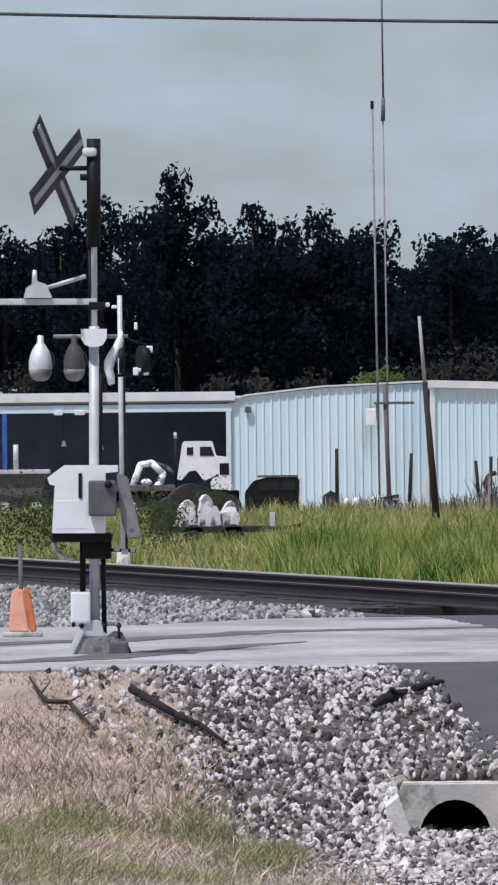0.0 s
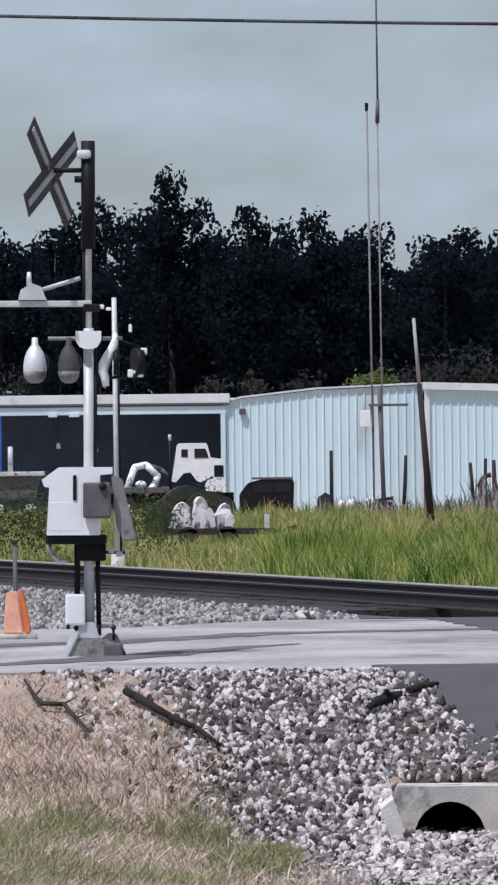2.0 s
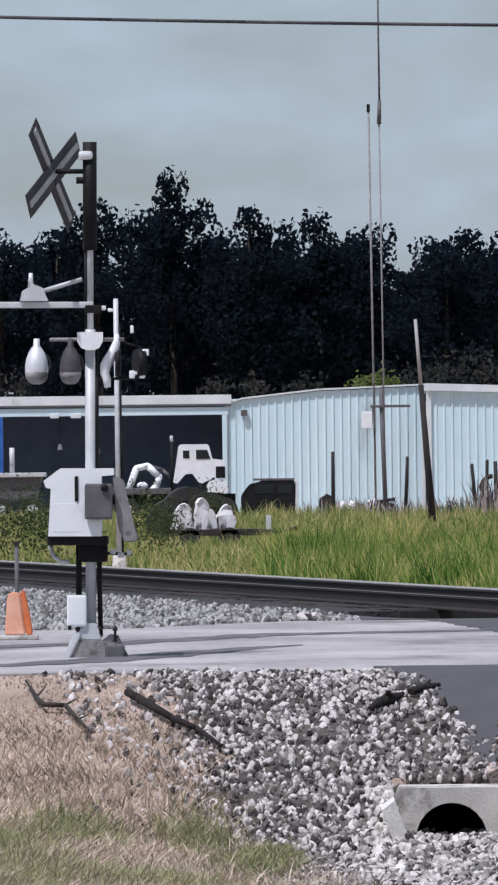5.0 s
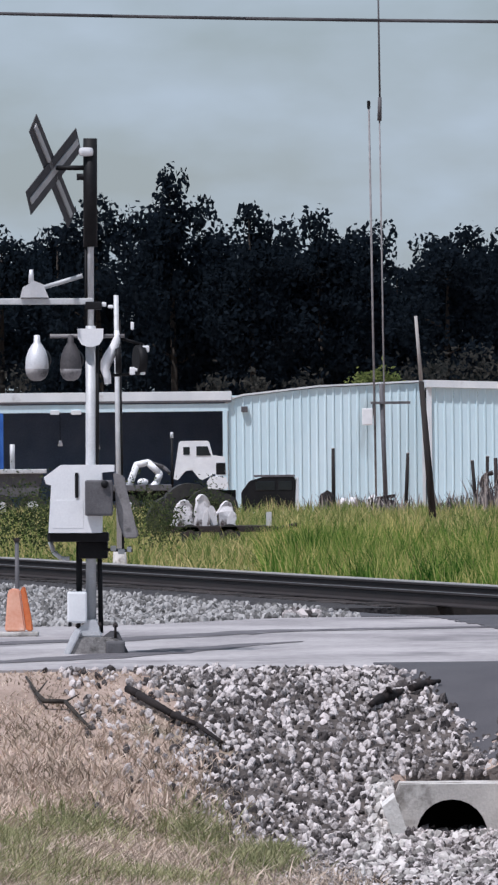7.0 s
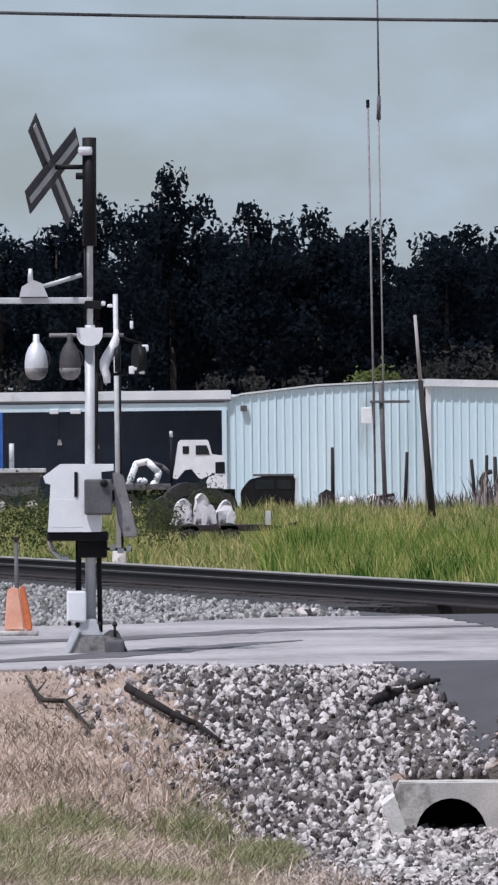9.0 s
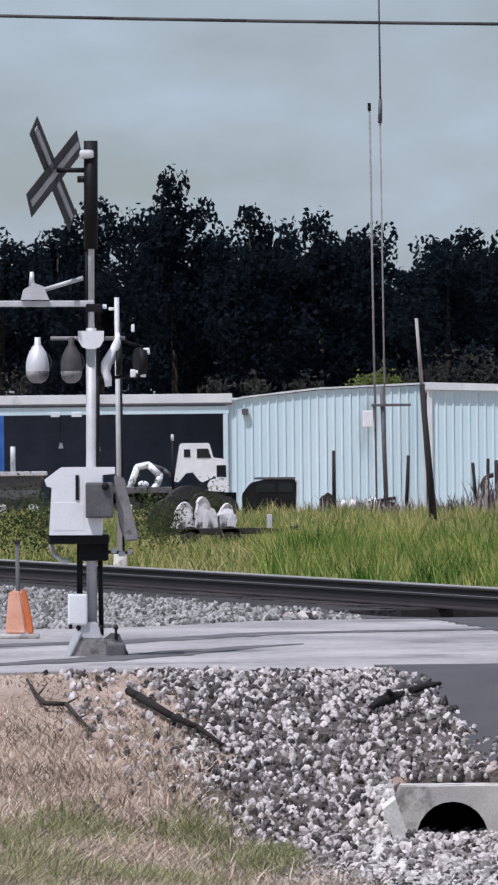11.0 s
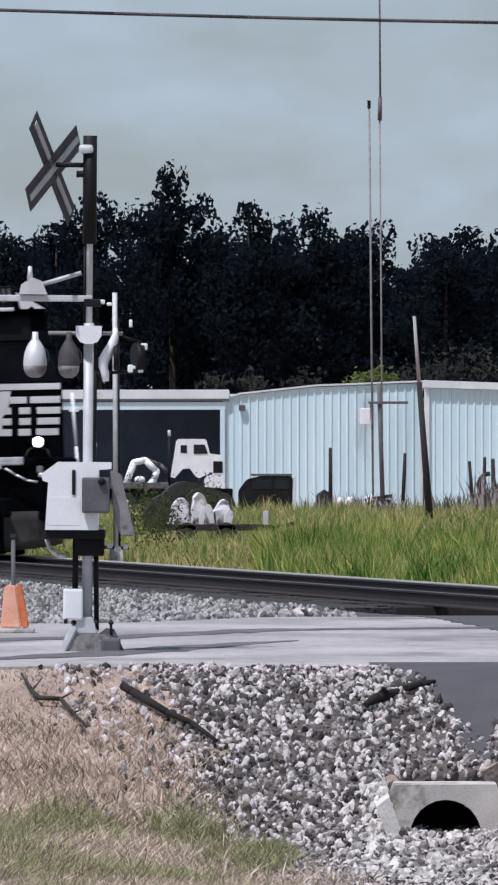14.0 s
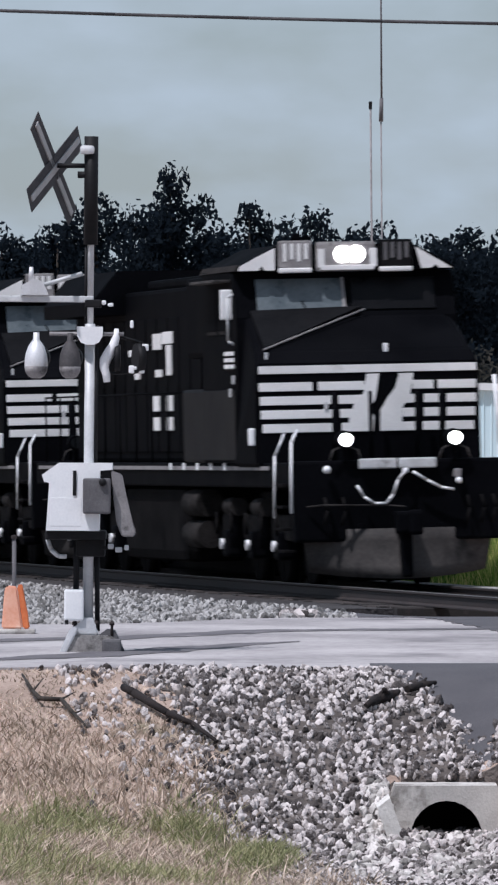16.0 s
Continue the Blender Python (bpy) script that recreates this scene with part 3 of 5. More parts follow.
# ---- crossing signal on the near side ----
def build_signal():
    s = thing("crossing_signal", pose(-1.43, 49.0 * FAR, 0.02, 0, 0.45, 0), "railroad crossing signal mast with crossbuck, lamps and gate mechanism", "crossing signal")
    bm = rod(B(), (0, 0, 0.2), (0, 0, 2.90), 0.046, seg=16)
    rod(bm, (0, 0, 2.90), (0, 0, 4.5), 0.030, seg=16)
    mast = part("mast", bm, M["galv"], s, "galvanised steel mast")
    bm = rod(B(), (0, 0, 3.60), (0, 0, 4.56), 0.062, seg=16)
    part("sleeve", bm, M["black"], mast, "dark sleeve round the top of the mast")
    # thin black rods added along the mast to draw its dark edges
    part("mast_cable", tube(B(), [(0.058, -0.01, 1.66), (0.060, -0.01, 2.70)], 0.016), M["black"], mast, "black rod added along the mast for its dark edge")
    part("mast_cable", tube(B(), [(-0.040, -0.01, 2.90), (-0.040, -0.01, 3.60)], 0.014), M["black"], mast, "black rod added along the mast for its dark edge")
    part("finial", box(B(), -0.10, 0.03, -0.085, -0.03, 4.40, 4.48, 0.03), M["alu"], mast, "pale rounded bracket")
    # crossbuck, seen from its back
    e, up, nrm = Vector((0.389, 0.921, 0)), Vector((0, 0, 1)), Vector((0.921, -0.389, 0))
    basis = Matrix((e, nrm, up)).transposed().to_4x4()
    cb = part("crossbuck", box(B(), -0.05, 0.05, -0.06, -0.02, -0.05, 0.05, 0.01), M["black"], s, "grey back of the crossbuck", at=Matrix.Translation((-0.335, -0.03, 4.27)) @ basis)
    for ang, off, half in ((-44.8, 0.0, 0.59), (28.8, 0.012, 0.62)):
        m = Matrix.Translation((0, off, 0)) @ Matrix.Rotation(radians(-ang), 4, "Y")
        bm = box(B(), -half, half, -0.004, 0.004, -0.115, 0.115, 0.003, m)
        blade = part("blade", bm, M["sign_back"], cb)
        part("stiffener", box(B(), 0.04 - half, half - 0.04, -0.016, 0.016, -0.03, 0.03, 0.002, m), M["sign_strip"], blade, "pale stiffening strip")
    bm = rod(B(), (-0.30, -0.02, 4.30), (0, 0, 4.30), 0.022)
    rod(bm, (-0.12, 0.0, 4.22), (0, 0, 4.22), 0.03)
    part("bracket", bm, M["black"], s)
    # upper arm with its junction housing
    arm = part("cantilever_arm", box(B(), -1.15, 0.03, -0.035, 0.035, 3.09, 3.145, 0.008), M["galv"], s, "pale horizontal arm")
    part("housing", prism(B(), [(-0.62, 3.152), (-0.37, 3.152), (-0.42, 3.27), (-0.50, 3.30), (-0.60, 3.24)], -0.07, 0.07), M["alu"], arm, "peaked pale housing")
    part("knob", rod(B(), (-0.525, 0, 3.28), (-0.525, 0, 3.40), 0.028, 0.018), M["alu"], arm)
    part("stay", rod(B(), (-0.42, 0, 3.24), (-0.07, 0, 3.345), 0.02), M["galv"], arm)
    part("clamp", box(B(), -0.045, 0.10, -0.055, 0.055, 3.045, 3.115, 0.012), M["black"], mast)
    # lamp arm
    cross = part("lamp_arm", rod(B(), (-0.36, 0, 2.81), (0.30, 0, 2.81), 0.018), M["lever"], s)
    bm = B()
    prism(bm, [(-0.115, 2.875), (0.115, 2.875), (0.112, 2.79), (0.08, 2.735), (0.03, 2.715), (-0.03, 2.715), (-0.08, 2.735), (-0.112, 2.79)], -0.11, -0.03)
    part("junction_box", bm, M["white"], cross, "white half-round junction box")
    drop = [(0.026, 0.20), (0.030, 0.135), (0.050, 0.11), (0.074, 0.07), (0.092, 0.02), (0.102, -0.04), (0.103, -0.09), (0.094, -0.14), (0.07, -0.18), (0.035, -0.20)]
    # the second hood's shade is put into its darker material
    for x, k, mat in ((-0.475, 1.0, "alu"), (-0.175, 0.92, "sign_back")):
        lamp = part("lamp", rod(B(), (x, 0.03, 2.60), (x + 0.02, 0.10, 2.60), 0.11 * k, 0.11 * k, 20), M["black"], cross, "round black lamp background")
        bm = lathe(B(), x, -0.02, 2.62, [(r * k, h) for r, h in drop])
        part("hood", bm, M[mat], lamp, "pale teardrop lamp hood" if mat == "alu" else "grey lamp hood, its shade put in the colour")
        # a darker shell round the lower hood paints its fade into shade
        part("shade", lathe(B(), x, -0.02, 2.62, [(0.104 * k, -0.10), (0.097 * k, -0.145), (0.073 * k, -0.185), (0.035 * k, -0.206)]), M["lever"], lamp, "darker lower shell, the hood's shading put in its colour")
    side = part("side_lamp", sweep(B(), [(0.236, 0, 2.86), (0.230, 0, 2.78), (0.208, 0, 2.71), (0.170, 0, 2.64), (0.135, 0, 2.575), (0.128, 0, 2.515), (0.146, 0, 2.455), (0.152, 0, 2.385)], (0.018, 0.034, 0.042, 0.050, 0.050, 0.042, 0.036, 0.030)), M["white"], cross, "white curved side lamp hood")
    part("back", rod(B(), (0.22, 0.03, 2.60), (0.27, 0.03, 2.60), 0.12, 0.12, 18), M["black"], side, "black lamp background")
    for x, z, w, h in ((0.49, 2.695, 0.06, 0.06), (0.37, 2.50, 0.05, 0.07), (0.46, 2.50, 0.05, 0.07), (0.415, 2.51, 0.05, 0.03), (0.37, 2.90, 0.03, 0.07), (0.12, 3.09, 0.04, 0.04), (0.18, 3.07, 0.05, 0.03)):
        part("fitting", box(B(), x - w / 2, x + w / 2, -0.03, 0.03, z - h / 2, z + h / 2, 0.012), M["white"], cross, "small pale fitting")
    rear = part("rear_arm", tube(B(), [(0.20, 0.03, 2.81), (0.47, 0.03, 2.73)], 0.014), M["black"], cross)
    part("rear_lamp", rod(B(), (0.40, 0.02, 2.60), (0.47, 0.04, 2.60), 0.13, 0.13, 18), M["black"], cross, "round black rear lamp")
    part("rear_drop", tube(B(), [(0.44, 0.03, 2.74), (0.44, 0.03, 2.48), (0.17, 0.03, 2.46)], 0.014), M["black"], rear)
    # gate mechanism
    g = part("gate_mechanism", prism(B(), [(-0.37, 1.07), (0.10, 1.07), (0.10, 1.60), (0.21, 1.61), (0.21, 1.67), (-0.26, 1.67), (-0.41, 1.56), (-0.39, 1.50), (-0.345, 1.49)], -0.34, 0.12), M["white"], s, "white gate mechanism case")
    part("seam", box(B(), -0.135, -0.105, -0.352, -0.338, 1.38, 1.60, 0.003), M["black"], g, "dark slot")
    part("door", box(B(), -0.33, -0.06, -0.3425, -0.338, 1.11, 1.36, 0.002), M["white"], g, "white access door")
    part("counterweight", box(B(), -0.045, 0.20, -0.46, -0.352, 1.22, 1.535, 0.02), M["grey_box"], g, "dull grey counterweight")
    part("bolt", ball(B(), (0.13, -0.47, 1.50), 0.035, 0.03, 0.035, 10), M["black"], g)
    bm = prism(B(), [(0.20, 1.605), (0.30, 1.57), (0.335, 1.395), (0.365, 1.22), (0.425, 1.07), (0.415, 1.02), (0.30, 1.02), (0.25, 1.145), (0.225, 1.345)], -0.36, -0.30)
    bmesh.ops.bevel(bm, geom=bm.edges[:], offset=0.012, segments=2, affect="EDGES")
    part("support_arm", bm, M["lever"], g, "curved grey counterweight arm")
    part("plinth", box(B(), -0.38, 0.16, -0.28, 0.10, 0.99, 1.075, 0.02), M["black"], g)
    part("collar", box(B(), -0.11, 0.15, -0.1, 0.1, 0.84, 1.0, 0.02), M["black"], mast)
    part("conduit", tube(B(), [(-0.105, -0.05, 1.0), (-0.105, -0.05, 0.5)], 0.03), M["black"], s)
    # black rod added for the shaded right side of the lower mast
    part("side_conduit", tube(B(), [(0.075, 0.0, 0.98), (0.085, 0.0, 0.18)], 0.022), M["black"], s)
    jb = part("base_box", box(B(), -0.21, -0.035, -0.16, 0.0, 0.27, 0.55, 0.02), M["white"], s, "white junction box at the mast's foot")
    part("latch", box(B(), -0.20, -0.17, -0.175, -0.158, 0.24, 0.28, 0.004), M["black"], jb)
    bm = prism(B(), [(-0.20, -0.05), (0.30, -0.05), (0.27, 0.10), (0.20, 0.145), (-0.13, 0.15), (-0.19, 0.07)], -0.22, 0.22)
    bmesh.ops.bevel(bm, geom=bm.edges[:], offset=0.018, segments=2, affect="EDGES")
    f = part("foundation", bm, M["footing"], s, "stained chipped concrete footing")
    # pale wedge added as the footing's sunlit left face
    bm = prism(B(), [(-0.26, -0.04), (-0.20, -0.04), (-0.08, 0.20), (-0.13, 0.23), (-0.17, 0.17)], -0.24, 0.10)
    bmesh.ops.bevel(bm, geom=bm.edges[:], offset=0.012, segments=2, affect="EDGES")
    part("gusset", bm, M["alu"], f, "pale wedge for the footing's sunlit left face")
    # grey wedge added as the footing's shadowed right edge
    bm = prism(B(), [(0.10, 0.146), (0.21, 0.146), (0.31, 0.0), (0.33, 0.0), (0.24, 0.19), (0.17, 0.20)], -0.10, 0.16)
    part("gusset", bm, M["grey_box"], f, "grey wedge for the footing's shaded right edge")
    bm = prism(B(), [(-0.15, 0.148), (0.10, 0.148), (0.085, 0.20), (0.06, 0.235), (0.055, 0.30), (-0.055, 0.30), (-0.06, 0.25), (-0.13, 0.215)], -0.13, 0.13)
    bmesh.ops.bevel(bm, geom=bm.edges[:], offset=0.012, segments=2, affect="EDGES")
    part("base_casting", bm, M["alu"], f, "pale cast mast base")
    part("junction_cover", box(B(), 0.13, 0.30, -0.245, -0.05, -0.03, 0.115, 0.025), M["grey_box"], f, "dark grey cover beside the footing")
    for x in (-0.115, 0.075, 0.215):
        bolt = part("anchor_bolt", rod(B(), (x, -0.1, 0.14), (x, -0.1, 0.275), 0.013), M["rust"], f)
        part("nut", rod(B(), (x, -0.1, 0.235), (x, -0.1, 0.262), 0.026, seg=6), M["rust"], bolt)
    part("drip_bracket", tube(B(), [(-0.36, -0.1, 0.99), (-0.33, -0.1, 0.90), (-0.26, -0.1, 0.84), (-0.19, -0.1, 0.84)], 0.02), M["galv"], g, "curved pale bracket under the case")
    for x, z, w in ((0.20, 0.93, 0.05), (0.27, 0.90, 0.06), (0.34, 0.92, 0.04)):
        part("link", box(B(), x - w / 2, x + w / 2, -0.20, -0.12, z - 0.02, z + 0.025, 0.008), M["galv"], g)
    part("link_bar", rod(B(), (0.12, -0.16, 0.92), (0.37, -0.16, 0.91), 0.014), M["black"], g)


build_signal()


# ---- marker post and orange marker ----
def build_markers():
    p = thing("marker_post", pose(-2.42, 57.0 * FAR, -0.02), "thin steel marker post by the road", "post")
    part("shaft", rod(B(), (0, 0, -0.05), (0, 0, 0.92), 0.025, 0.022), M["grey_box"], p)
    part("cap", box(B(), -0.03, 0.03, -0.03, 0.03, 0.92, 0.96, 0.008), M["rust"], p)
    c = thing("orange_marker", pose(-2.285, 54.0 * FAR, 0.02), "orange traffic marker on a pale base, sun and shade in its colours", "traffic marker")
    # pale orange paints the sunlit side, the deeper orange piece the shaded one
    bm = prism(B(), [(-0.13, 0.05), (0.075, 0.05), (0.02, 0.46), (-0.075, 0.47), (-0.10, 0.43)], -0.09, 0.09)
    bmesh.ops.bevel(bm, geom=bm.edges[:], offset=0.014, segments=2, affect="EDGES")
    body = part("body", bm, M["orange"], c)
    bm = prism(B(), [(0.08, 0.05), (0.145, 0.05), (0.125, 0.20), (0.07, 0.49), (0.025, 0.47)], -0.095, 0.09)
    bmesh.ops.bevel(bm, geom=bm.edges[:], offset=0.012, segments=2, affect="EDGES")
    part("edge_rib", bm, M["deep_orange"], body, "right side in deeper orange for shade")
    part("base", box(B(), -0.19, 0.20, -0.15, 0.15, 0.0, 0.045, 0.015), M["concrete"], c, "pale weathered base")


build_markers()


# ---- grass ----
def blades(n, spot, height, width, seed, lean=0.35):
    q = random.Random(seed)
    V, Fa = [], []
    for _ in range(n):
        x, y = spot(q)
        y *= FAR
        z = ground_z(x, y) - 0.02
        h, w, a = height(q, x, y), width * q.uniform(0.6, 1.4), q.uniform(-0.6, 0.6)
        ca, sa = math.cos(a) * w / 2, math.sin(a) * w / 2
        lx, ly = q.gauss(0, lean) * h, q.gauss(0, lean) * h
        b = len(V)
        V += [(x - ca, y - sa, z), (x + ca, y + sa, z), (x + lx * 0.35 + ca * 0.7, y + ly * 0.35 + sa * 0.7, z + h * 0.6),
              (x + lx * 0.35 - ca * 0.7, y + ly * 0.35 - sa * 0.7, z + h * 0.6), (x + lx, y + ly, z + h)]
        Fa += [(b, b + 1, b + 2, b + 3), (b + 3, b + 2, b + 4)]
    return V, Fa


def tall_spot(q):
    while True:
        y = q.uniform(76, 150)
        x = q.uniform(-1, 11)
        if -9 < across(x, y * FAR) < -1.45 and x > y * 0.0028 + 0.35 * noise.noise(Vector((y * 0.3, 0, 2))):
            return x, y


def weed_spot(q):
    while True:
        y = q.uniform(84, 190)
        x = q.uniform(-12, 7)
        clear = 1.45 + (3.2 + 1.2 * noise.noise(Vector((y * 0.15, x, 5)))) * step(0.006, -0.002, x / y)
        if across(x, y * FAR) < -clear and abs(x) < y * 0.05 and x < y * 0.01:
            return x, y


V, Fa = blades(46000, tall_spot, lambda q, x, y: q.uniform(0.55, 1.25) * (0.8 + 0.5 * noise.noise(Vector((x * 0.6, y * 0.2, 0)))), 0.017, 3, 0.26)
tagged(new("tall_grass", from_arrays("tall_grass", V, Fa, M["grass"])), "tall green roadside grass beyond the track", "grass", kind="stuff")
V, Fa = blades(24000, weed_spot, lambda q, x, y: q.uniform(0.12, 0.5) * (1 + 0.8 * noise.noise(Vector((x * 0.7, y * 0.2, 0)))), 0.022, 4, 0.4)
tagged(new("weeds", from_arrays("weeds", V, Fa, M["weed"])), "low yellowing weeds beyond the track", "weeds", kind="stuff")


def field_spot(q):
    while True:
        v = 112 + 94 * q.random() ** 0.8
        k = q.uniform(-0.049, 0.055)
        if k > 0.008 or v > 152:
            return k * v, v


V, Fa = blades(22000, field_spot, lambda q, x, y: q.uniform(0.25, 0.75) * (1 + 0.6 * noise.noise(Vector((x * 0.5, y * 0.1, 4)))), 0.036, 8, 0.34)
tagged(new("field_weeds", from_arrays("field_weeds", V, Fa, M["weed"])), "rank yellow-green weeds in the yard before the sheds", "weeds", kind="stuff")


def straw_spot(q):
    while True:
        y = q.uniform(34.5, 45.0)
        x = q.uniform(-2.6, 1.2)
        if x < -0.55 + (45.2 - y) * 0.17 * q.random() * 1.5 and (y < 44 or q.random() < 0.4):
            return x, y


def tuft_spot(q):
    cx, cv, sx, sv = q.choice(((-1.75, 36.6, 0.35, 0.7), (-1.55, 38.0, 0.30, 0.8), (-1.85, 39.8, 0.2, 0.6), (-0.05, 40.4, 0.16, 0.35), (0.12, 41.3, 0.10, 0.3), (-0.45, 42.0, 0.14, 0.25), (-1.35, 41.6, 0.22, 0.3), (-0.7, 38.6, 0.3, 0.4)))
    return cx + q.gauss(0, sx), min(44.6, cv + q.gauss(0, sv))


V, Fa = blades(10500, tuft_spot, lambda q, x, y: q.uniform(0.08, 0.21), 0.012, 6, 0.55)
tagged(new("green_tufts", from_arrays("green_tufts", V, Fa, M["green_tuft"])), "green grass tufts growing through dry thatch", "grass", kind="stuff")
V, Fa = blades(42000, straw_spot, lambda q, x, y: q.uniform(0.04, 0.16) * (1 - 0.6 * step(42.6, 44.2, y / FAR)), 0.013, 5, 0.8)
tagged(new("dry_grass", from_arrays("dry_grass", V, Fa, M["straw"])), "matted dry straw-coloured grass on the ditch side", "grass", kind="stuff")


def stalk_spot(q):
    v = q.uniform(38.6, 42.7)
    return -0.95 + (43.8 - v) * 0.15 + q.gauss(0, 0.36), v


V, Fa = blades(420, stalk_spot, lambda q, x, y: q.uniform(0.10, 0.24), 0.016, 66, 0.75)
tagged(new("straw_stalks", from_arrays("straw_stalks", V, Fa, M["straw"])), "long bleached straw stalks fallen over the thatch", "grass", kind="stuff")


def bare_spot(q):
    v = q.uniform(39.5, 43.6)
    return -0.42 + (43.6 - v) * 0.17 + q.gauss(0, 0.10), v


V, Fa = scatter(700, bare_spot, lambda q: q.uniform(0.012, 0.03), 67)
tagged(new("clods", from_arrays("clods", V, Fa, M["bed"])), "crumbled brown clods on the bare edge of the bank", "soil", kind="stuff")


# ---- trees ----
def build_tree(h, seed, spread=3.4):
    q = random.Random(seed)
    t = thing("tree", pose(0, 0, 0), "dense dark broadleaf tree in a wood edge", "tree", "wood behind the sheds")
    bm = B()
    lean = q.uniform(-0.3, 0.3)
    rod(bm, (0, 0, -0.3), (lean, 0, h * 0.55), 0.22, 0.13, 8)
    rod(bm, (lean, 0, h * 0.55), (lean * 1.5, 0, h * 0.92), 0.13, 0.03, 7)
    part("trunk", bm, M["bark"], t)
    tips = []
    for i in range(10):
        z = h * q.uniform(0.12, 0.85)
        a = q.uniform(0, 6.3)
        reach = spread * (1.05 - 0.6 * z / h) * q.uniform(0.6, 1)
        p0, p1 = Vector((lean * z / h, 0, z)), Vector((math.cos(a) * reach, math.sin(a) * reach, z + reach * 0.45))
        part("limb", rod(B(), p0, p1, 0.07, 0.02, 5), M["bark"], t)
        tips += [(p1, 1.0), (p0.lerp(p1, 0.6), 1.0), (p0.lerp(p1, 0.85) + Vector((q.uniform(-.6, .6), 0, q.uniform(-.5, .5))), 0.8)]
    tips += [(Vector((lean * 1.4 + q.uniform(-.9, .9), q.uniform(-.6, .6), h * k)), 0.75) for k in (0.78, 0.82, 0.86, 0.89, 0.92, 0.94)]
    tips += [(Vector((q.uniform(-2.6, 2.6), q.uniform(-1.6, 1.6), h * q.uniform(0.05, 0.72))), 1.3) for _ in range(22)]
    tips += [(Vector((q.uniform(-1.9, 1.9), q.uniform(-1.2, 1.2), h * q.uniform(0.68, 0.88))), 0.9) for _ in range(14)]
    V, Fa = [], []
    for c, k in tips:
        rad = k * q.uniform(0.7, 1.25)
        for _ in range(int(135 * k)):
            d = Vector((q.gauss(0, 1), q.gauss(0, 1), q.gauss(0, 0.8)))
            d = d.normalized() * rad * q.random() ** 0.4
            p = c + d
            u = Vector((q.gauss(0, 1), q.gauss(0, 1), q.gauss(0, 1))).normalized() * q.uniform(0.08, 0.20)
            w = u.cross(Vector((q.gauss(0, 1), q.gauss(0, 1), q.gauss(0, 1)))).normalized() * u.length * 0.55
            b = len(V)
            V += [tuple(p - u), tuple(p + w), tuple(p + u), tuple(p - w)]
            Fa.append((b, b + 1, b + 2, b + 3))
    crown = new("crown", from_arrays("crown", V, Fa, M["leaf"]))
    crown.parent = t
    return t


TREES = [build_tree(12.5, 101), build_tree(12.8, 102, 3.0), build_tree(13.0, 103, 3.6), build_tree(12.6, 104, 2.8)]
# east, distance, height
PLAN = [(-11.6, 258, 13.1), (-9.0, 262, 13.5), (-6.7, 255, 14.6), (-3.4, 258, 15.9), (-1.6, 262, 12.7), (0.3, 256, 14.2), (1.9, 264, 13.1),
        (3.6, 258, 13.9), (5.6, 261, 13.3), (7.4, 266, 11.5), (9.0, 257, 12.6), (10.9, 262, 13.2), (13.2, 258, 13.6)]
PLAN += [(-13 + i * 2.05, 276 + 3 * (i % 3), 12.5 + 0.5 * ((i * 7) % 3) - (1.2 if 9 <= i <= 10 else 0)) for i in range(14)]
for i, (x, y, h) in enumerate(PLAN):
    src = TREES[i % 4]
    base_h = (12.5, 12.8, 13.0, 12.6)[i % 4]
    k = h / (base_h * 0.985)
    m = pose(x, y * FAR, -0.4, 0, 0, (i * 77) % 360)
    if i < 4:
        src.matrix_basis, src.scale = m, (1, 1, 1)
        src.scale = (1, 1, k)
        tree = src
    else:
        tree = copy_thing(src, m)
        tree.scale = (1, 1, k)


# ---- sheds ----
def cladding(parent, x0, x1, top, y, pitch=0.92, z0=-0.5):
    """Ribbed steel sheets, one part each, under a sloping top(x)."""
    n = max(1, round((x1 - x0) / pitch))
    w = (x1 - x0) / n
    for i in range(n):
        bm = B()
        a, ribs = x0 + i * w, 3
        line = []
        for r in range(ribs):
            b = a + r * w / ribs
            line += [(b, 0), (b + w / ribs * 0.7, 0), (b + w / ribs * 0.76, -0.035), (b + w / ribs * 0.94, -0.035)]
        line.append((a + w - 0.004, 0))
        lo = [bm.verts.new((px, y + dy, z0)) for px, dy in line]
        hi = [bm.verts.new((px, y + dy, top(px))) for px, dy in line]
        lo2 = [bm.verts.new((px, y + dy + 0.02, z0)) for px, dy in line]
        hi2 = [bm.verts.new((px, y + dy + 0.02, top(px))) for px, dy in line]
        for k in range(len(line) - 1):
            bm.faces.new((lo[k], lo[k + 1], hi[k + 1], hi[k]))
            bm.faces.new((hi2[k], hi2[k + 1], lo2[k + 1], lo2[k]))
            bm.faces.new((hi[k], hi[k + 1], hi2[k + 1], hi2[k]))
        part("panel", bm, M["siding"], parent)


def lerp_top(points):
    def f(x):
        for (xa, za), (xb, zb) in zip(points, points[1:]):
            if x <= xb:
                return za + (zb - za) * (x - xa) / (xb - xa)
        return points[-1][1]
    return f


